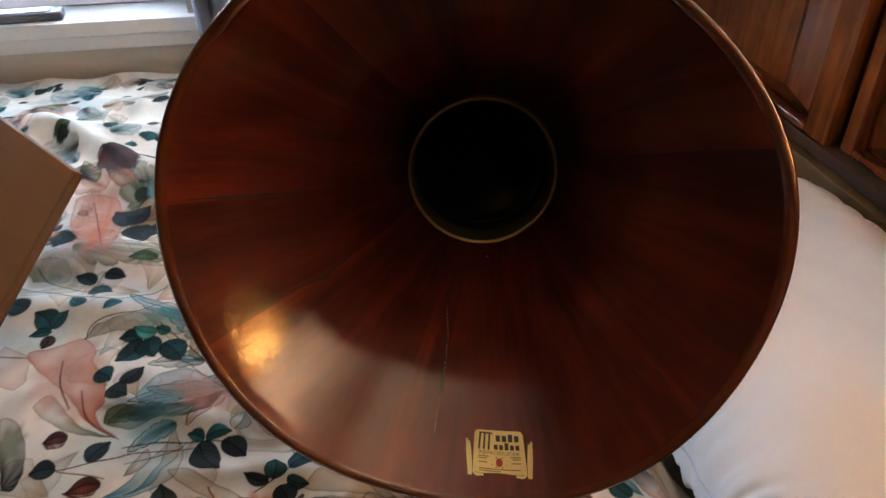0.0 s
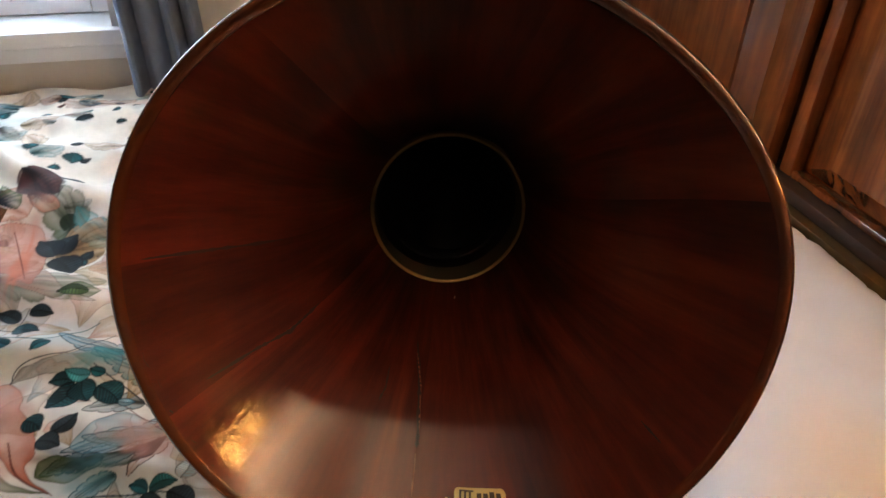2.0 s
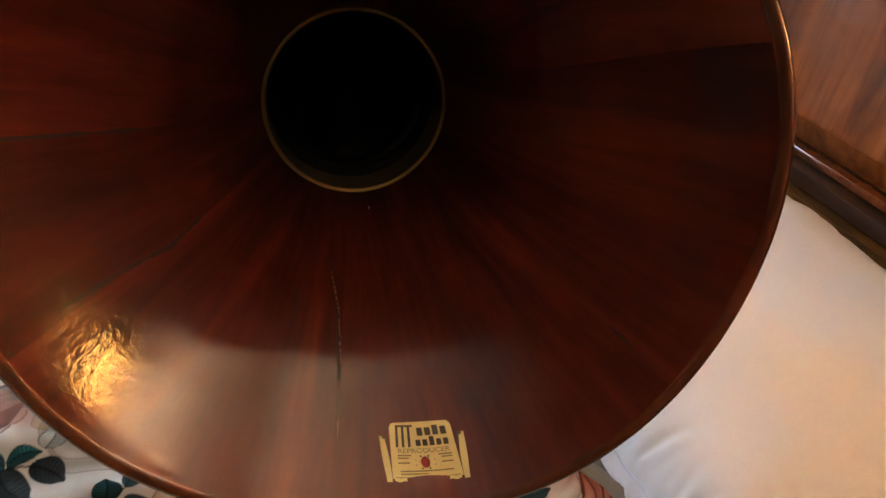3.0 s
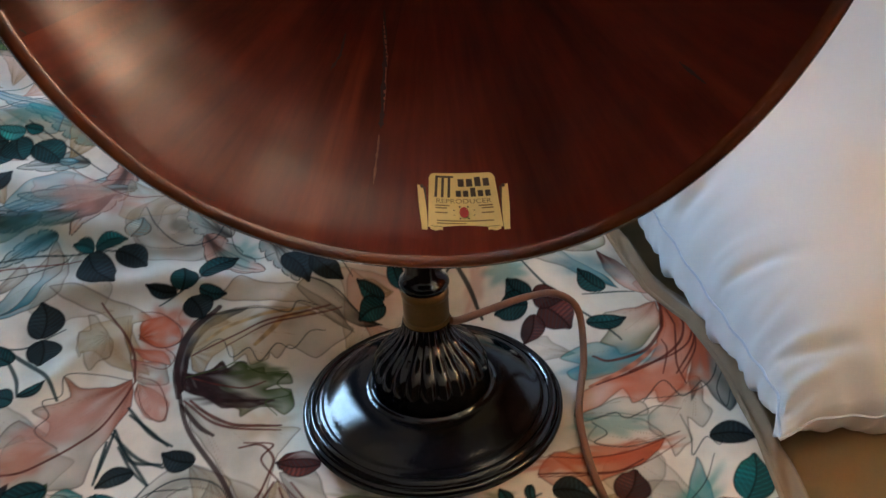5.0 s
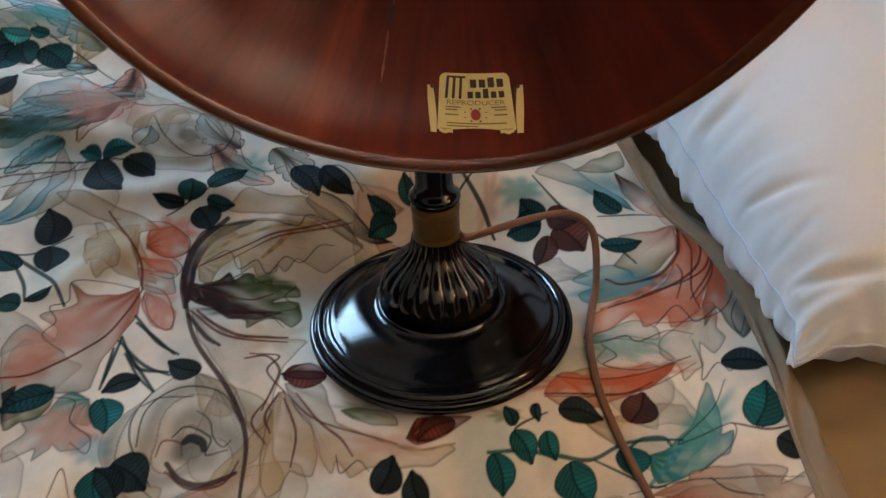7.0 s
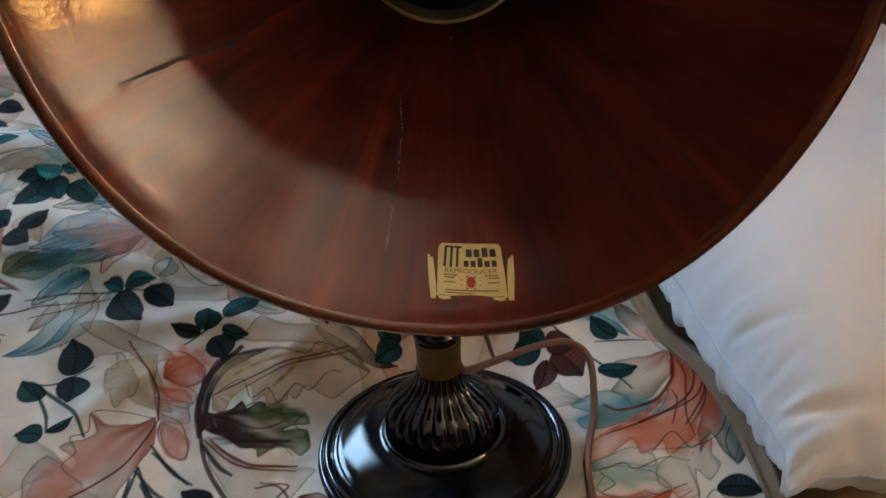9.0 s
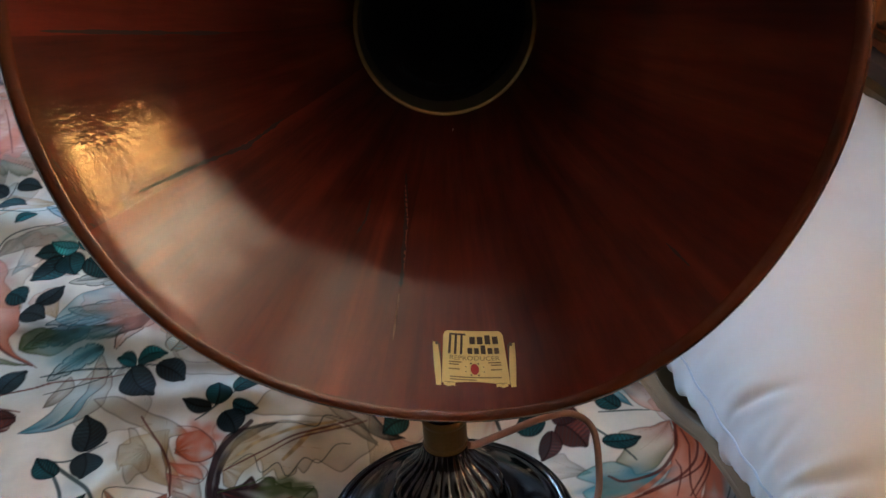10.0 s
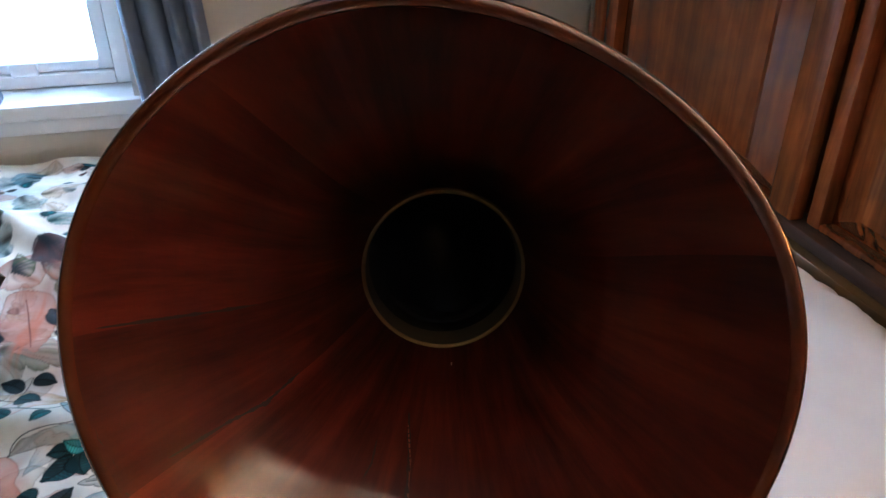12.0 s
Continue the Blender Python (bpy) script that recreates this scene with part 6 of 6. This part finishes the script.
crack("crack", [(-112.5, 0.500), (-111.2, 0.430), (-112.0, 0.385)], 0.0010, CRACK_DARK, "short dark check in the varnish")
crack("chip", [(-84.15, 0.875), (-83.95, 0.895)], 0.0006, mat_plain("bare_wood", (0.75, 0.68, 0.58), 0.6), "tiny pale chip in the varnish")


# worn spots where the varnish is rubbed dark beside the lip
wear = random.Random(21)
for k in range(16):
    a0, d0 = wear.uniform(-168, -112), wear.uniform(0.006, 0.022)
    crack("worn_spot", [(a0, d0), (a0 + wear.uniform(0.6, 2.6), d0 + wear.uniform(-0.004, 0.008))], wear.uniform(0.0006, 0.0018), CRACK_DARK, "dark rubbed spot in the varnish")


# ---- paper transfer on the bell ----
def spot(u, v, off):
    return INV @ bell_point(radians(-78.95 + 12.7 * u), 0.0592 + 0.1233 * v - 0.0146 * u, -off)


def decal_fill(rows_uv, off):
    return grid_bm([[spot(u, v, off) for u, v in row] for row in rows_uv])


def decal_column(f_lo, f_hi, u0, u1, n=24, m=10):
    return [[(u0 + (u1 - u0) * i / n, f_lo(u0 + (u1 - u0) * i / n) * (1 - j / m) + f_hi(u0 + (u1 - u0) * i / n) * j / m) for j in range(m + 1)] for i in range(n + 1)]


def sheet_top(u):
    e = (0.5 - abs(u)) / 0.09
    return 1.0 - (0.10 * (1 - math.sqrt(max(0, 1 - (1 - e) ** 2))) if e < 1 else 0) + 0.012 * math.cos(3 * u)


transfer = part("label", decal_fill(decal_column(lambda u: 0.02 + 0.05 * math.cos(3.1 * u) ** 2, sheet_top, -0.5 + 0.0005, 0.5 - 0.0005, 40), 0.0003), DECAL, bell, "small cream-yellow scroll-shaped paper label", False)
for sgn in (-1, 1):
    rows = []
    for i in range(15):
        v = -0.04 + 0.80 * i / 14
        mid = sgn * (0.545 + 0.085 * max(0, v / 0.76) ** 1.2)
        w = 0.040 + 0.012 * math.sin(3.1 * v / 0.76)
        rows.append([(mid + w * e, v) for e in (-1, -0.33, 0.33, 1)])
    part("scroll_roll", decal_fill(rows, 0.0004), DECAL, transfer, smooth=False)
    part("scroll_shade", decal_fill([[(sgn * 0.512 + e * 0.016 + sgn * 0.05 * (v / 0.8), v) for e in (-1, 1)] for v in (0.0, 0.2, 0.4, 0.6, 0.74)], 0.00035), DECAL_INK, transfer, smooth=False)
    part("scroll_end", decal_fill([[(sgn * (0.60 + 0.028 * math.cos(t)), 0.74 + 0.035 * math.sin(t)) , (sgn * 0.60, 0.74)] for t in [k * math.pi / 6 for k in range(13)]], 0.0005), DECAL_INK, transfer, smooth=False)
    part("curl", decal_fill([[(sgn * (0.30 + 0.17 * i / 8), -0.035 + 0.06 * j + 0.012 * math.sin(i)) for j in (0, 1)] for i in range(9)], 0.0005), DECAL, transfer, smooth=False)
    part("curl_shade", decal_fill([[(sgn * (0.31 + 0.15 * i / 8), 0.028 + 0.012 * j) for j in (0, 1)] for i in range(9)], 0.0006), DECAL_SOFT, transfer, smooth=False)


def ink_bar(u0, u1, v0, v1, mat, slant=0.0):
    part("ink_bar", decal_fill([[(u0 + (u1 - u0) * i / 4 + slant * j, v0 + (v1 - v0) * j) for j in (0, 0.5, 1)] for i in range(5)], 0.0006), mat, transfer, smooth=False)


# the maker's lettering as plain blocks
for k in range(3):
    ink_bar(-0.415 + 0.095 * k, -0.375 + 0.095 * k, 0.56, 0.95, DECAL_INK, 0.02)
ink_bar(-0.37, -0.12, 0.915, 0.95, DECAL_INK)
for k in range(4):
    ink_bar(-0.06 + 0.125 * k, 0.03 + 0.125 * k, 0.755, 0.895 + 0.03 * (k == 2), DECAL_INK)
for k in range(5):
    ink_bar(-0.10 + 0.107 * k, -0.025 + 0.107 * k, 0.575, 0.685 + 0.05 * (k == 2), DECAL_INK)
# small print too faint to read
for v, w, n in ((0.415, 0.20, 1), (0.37, 0.16, 1), (0.285, 0.17, 1)):
    ink_bar(-0.40, -0.40 + w, v - 0.012, v + 0.012, DECAL_SOFT)
    ink_bar(0.41 - w, 0.41, v - 0.012, v + 0.012, DECAL_SOFT)
ink_bar(-0.38, 0.39, 0.128, 0.152, DECAL_SOFT)
ink_bar(-0.38, 0.02, 0.082, 0.104, DECAL_SOFT)
for k in range(8):
    t = k * math.pi / 4 + 0.39
    if abs(math.sin(t)) > 0.3:
        ink_bar(0.0 + 0.10 * math.cos(t) - 0.012 + 0.05 * math.cos(t), 0.012 + 0.10 * math.cos(t) + 0.05 * math.cos(t), 0.29 + 0.10 * math.sin(t), 0.29 + 0.13 * math.sin(t), DECAL_INK)
part("seal", decal_fill([[(0.064 * e * math.cos(t), 0.29 + 0.098 * e * math.sin(t)) for e in (0.02, 0.5, 0.85, 1)] for t in [k * math.pi / 12 for k in range(25)]], 0.0007), DECAL_RED, transfer, "small red round seal", False)


def lettering(text, u0, u1, v0, v1, mat):
    curve = bpy.data.curves.new("lettering", "FONT")
    curve.body = text
    temp = new("lettering", curve)
    me = temp.to_mesh()
    bm = bmesh.new()
    bm.from_mesh(me)
    temp.to_mesh_clear()
    bpy.data.objects.remove(temp)
    xs_, ys_ = [v.co.x for v in bm.verts], [v.co.y for v in bm.verts]
    for v in bm.verts:
        v.co = spot(u0 + (u1 - u0) * (v.co.x - min(xs_)) / (max(xs_) - min(xs_)), v0 + (v1 - v0) * (v.co.y - min(ys_)) / (max(ys_) - min(ys_)), 0.0006)
    part("lettering", bm, mat, transfer, smooth=False)


lettering("REPRODUCER", -0.385, 0.40, 0.455, 0.535, DECAL_SOFT)


# ---- cord ----
cord_run = [(0.016, 0.016, 0.084), (0.026, 0.020, 0.077), (0.056, 0.033, 0.066), (0.094, 0.050, 0.050), (0.126, 0.058, 0.036), (0.141, 0.042, 0.027)]
cord_run += [(x, y, float(bed_height(x, y)) + 0.0034) for x, y in ((0.137, 0.011), (0.120, -0.020), (0.107, -0.045), (0.099, -0.071), (0.096, -0.096), (0.098, -0.118), (0.100, -0.144), (0.103, -0.176), (0.108, -0.22), (0.116, -0.27))]
cord_line = smooth_line(cord_run, 10)
tagged(mesh_ob("cord", tube(cord_line, 0.0031, 12), CORD_CLOTH), "brown rubber loudspeaker cord trailing over the bedspread", "cord")


# ---- cardboard box ----
CORNER = Vector((-0.3744, 0.4284, 0.2639))
EDGE_A = (Vector((-0.4826, 0.5618, 0.2754)) - CORNER).normalized()
EDGE_B = Vector((-0.4714, 0.3602, 0.1399)) - CORNER
EDGE_B = (EDGE_B - EDGE_A * EDGE_B.dot(EDGE_A)).normalized()
EDGE_C = EDGE_A.cross(EDGE_B)
if EDGE_C.y < 0:
    EDGE_C = -EDGE_C
frame_box = Matrix((EDGE_A, EDGE_B, EDGE_C)).transposed().to_4x4()
carton = empty("cardboard_box", Matrix.Translation(CORNER) @ frame_box, "flat brown cardboard box propped up on the bedspread", "box")
part("panel", box(0.0, 0.42, 0.0, 0.30, 0.0, 0.003, 0.001), CARDBOARD, carton)
part("back_panel", box(0.0, 0.42, 0.0, 0.30, 0.012, 0.015, 0.001), CARDBOARD, carton)
for b in ((0.0, 0.004, 0.0, 0.30), (0.416, 0.42, 0.0, 0.30), (0.0045, 0.4155, 0.0, 0.004), (0.0045, 0.4155, 0.296, 0.30)):
    part("side_panel", box(*b, 0.0032, 0.0118, 0.0006), CARDBOARD, carton)

# ---- remote on the sill ----
rem = empty("remote_control", pose(-0.715, WALL_Y + 0.008, WIN[2] - 0.012, 0, 0, 5), "dark grey remote control lying on the window sill", "remote control")
part("case", box(-0.11, 0.11, -0.022, 0.022, 0.0, 0.020, 0.006, 3), GREY_PLASTIC, rem)
part("button_pad", box(-0.02, 0.085, -0.015, 0.015, 0.0203, 0.0225, 0.001), WHITE_PAINT, rem)

# ---- bedside lamp beyond the pillow ----
stand = empty("nightstand", pose(0.745, -0.49, FLOOR_Z), "brown wooden nightstand beside the bed", "nightstand")
part("body", box(-0.21, 0.21, -0.19, 0.19, 0.10, 0.53, 0.004), CABINET, stand)
part("top", box(-0.225, 0.225, -0.205, 0.205, 0.5305, 0.552, 0.005), CABINET, stand)
for sx in (-0.18, 0.18):
    for sy in (-0.16, 0.16):
        part("leg", box(sx - 0.02, sx + 0.02, sy - 0.02, sy + 0.02, 0.0, 0.0995, 0.003), CABINET, stand)
lamp = empty("table_lamp", pose(0.765, -0.355, FLOOR_Z + 0.552), "brass bedside lamp with a small glowing amber shade", "lamp")
part("base", lathe([(0.0, 0.0), (0.07, 0.0), (0.072, 0.008), (0.04, 0.02), (0.016, 0.04), (0.03, 0.12), (0.045, 0.22), (0.03, 0.33), (0.012, 0.40), (0.010, 0.58), (0.0, 0.58)], 48), BRASS, lamp)
part("shade", lathe([(0.0, 0.622), (0.020, 0.623), (0.025, 0.640), (0.0245, 0.669), (0.0232, 0.669), (0.0235, 0.640), (0.0185, 0.625), (0.0, 0.624)], 48), mat_emit("lamp_shade", (1.0, 0.44, 0.09), 85.0), lamp, "small glowing amber glass shade")
bulb = bpy.data.lights.new("lamp_bulb", "POINT")
bulb.energy, bulb.color, bulb.shadow_soft_size = 166.0, (1.0, 0.70, 0.41), 0.016
new("lamp_bulb", bulb).location = (0.765, -0.355, FLOOR_Z + 0.552 + 0.656)
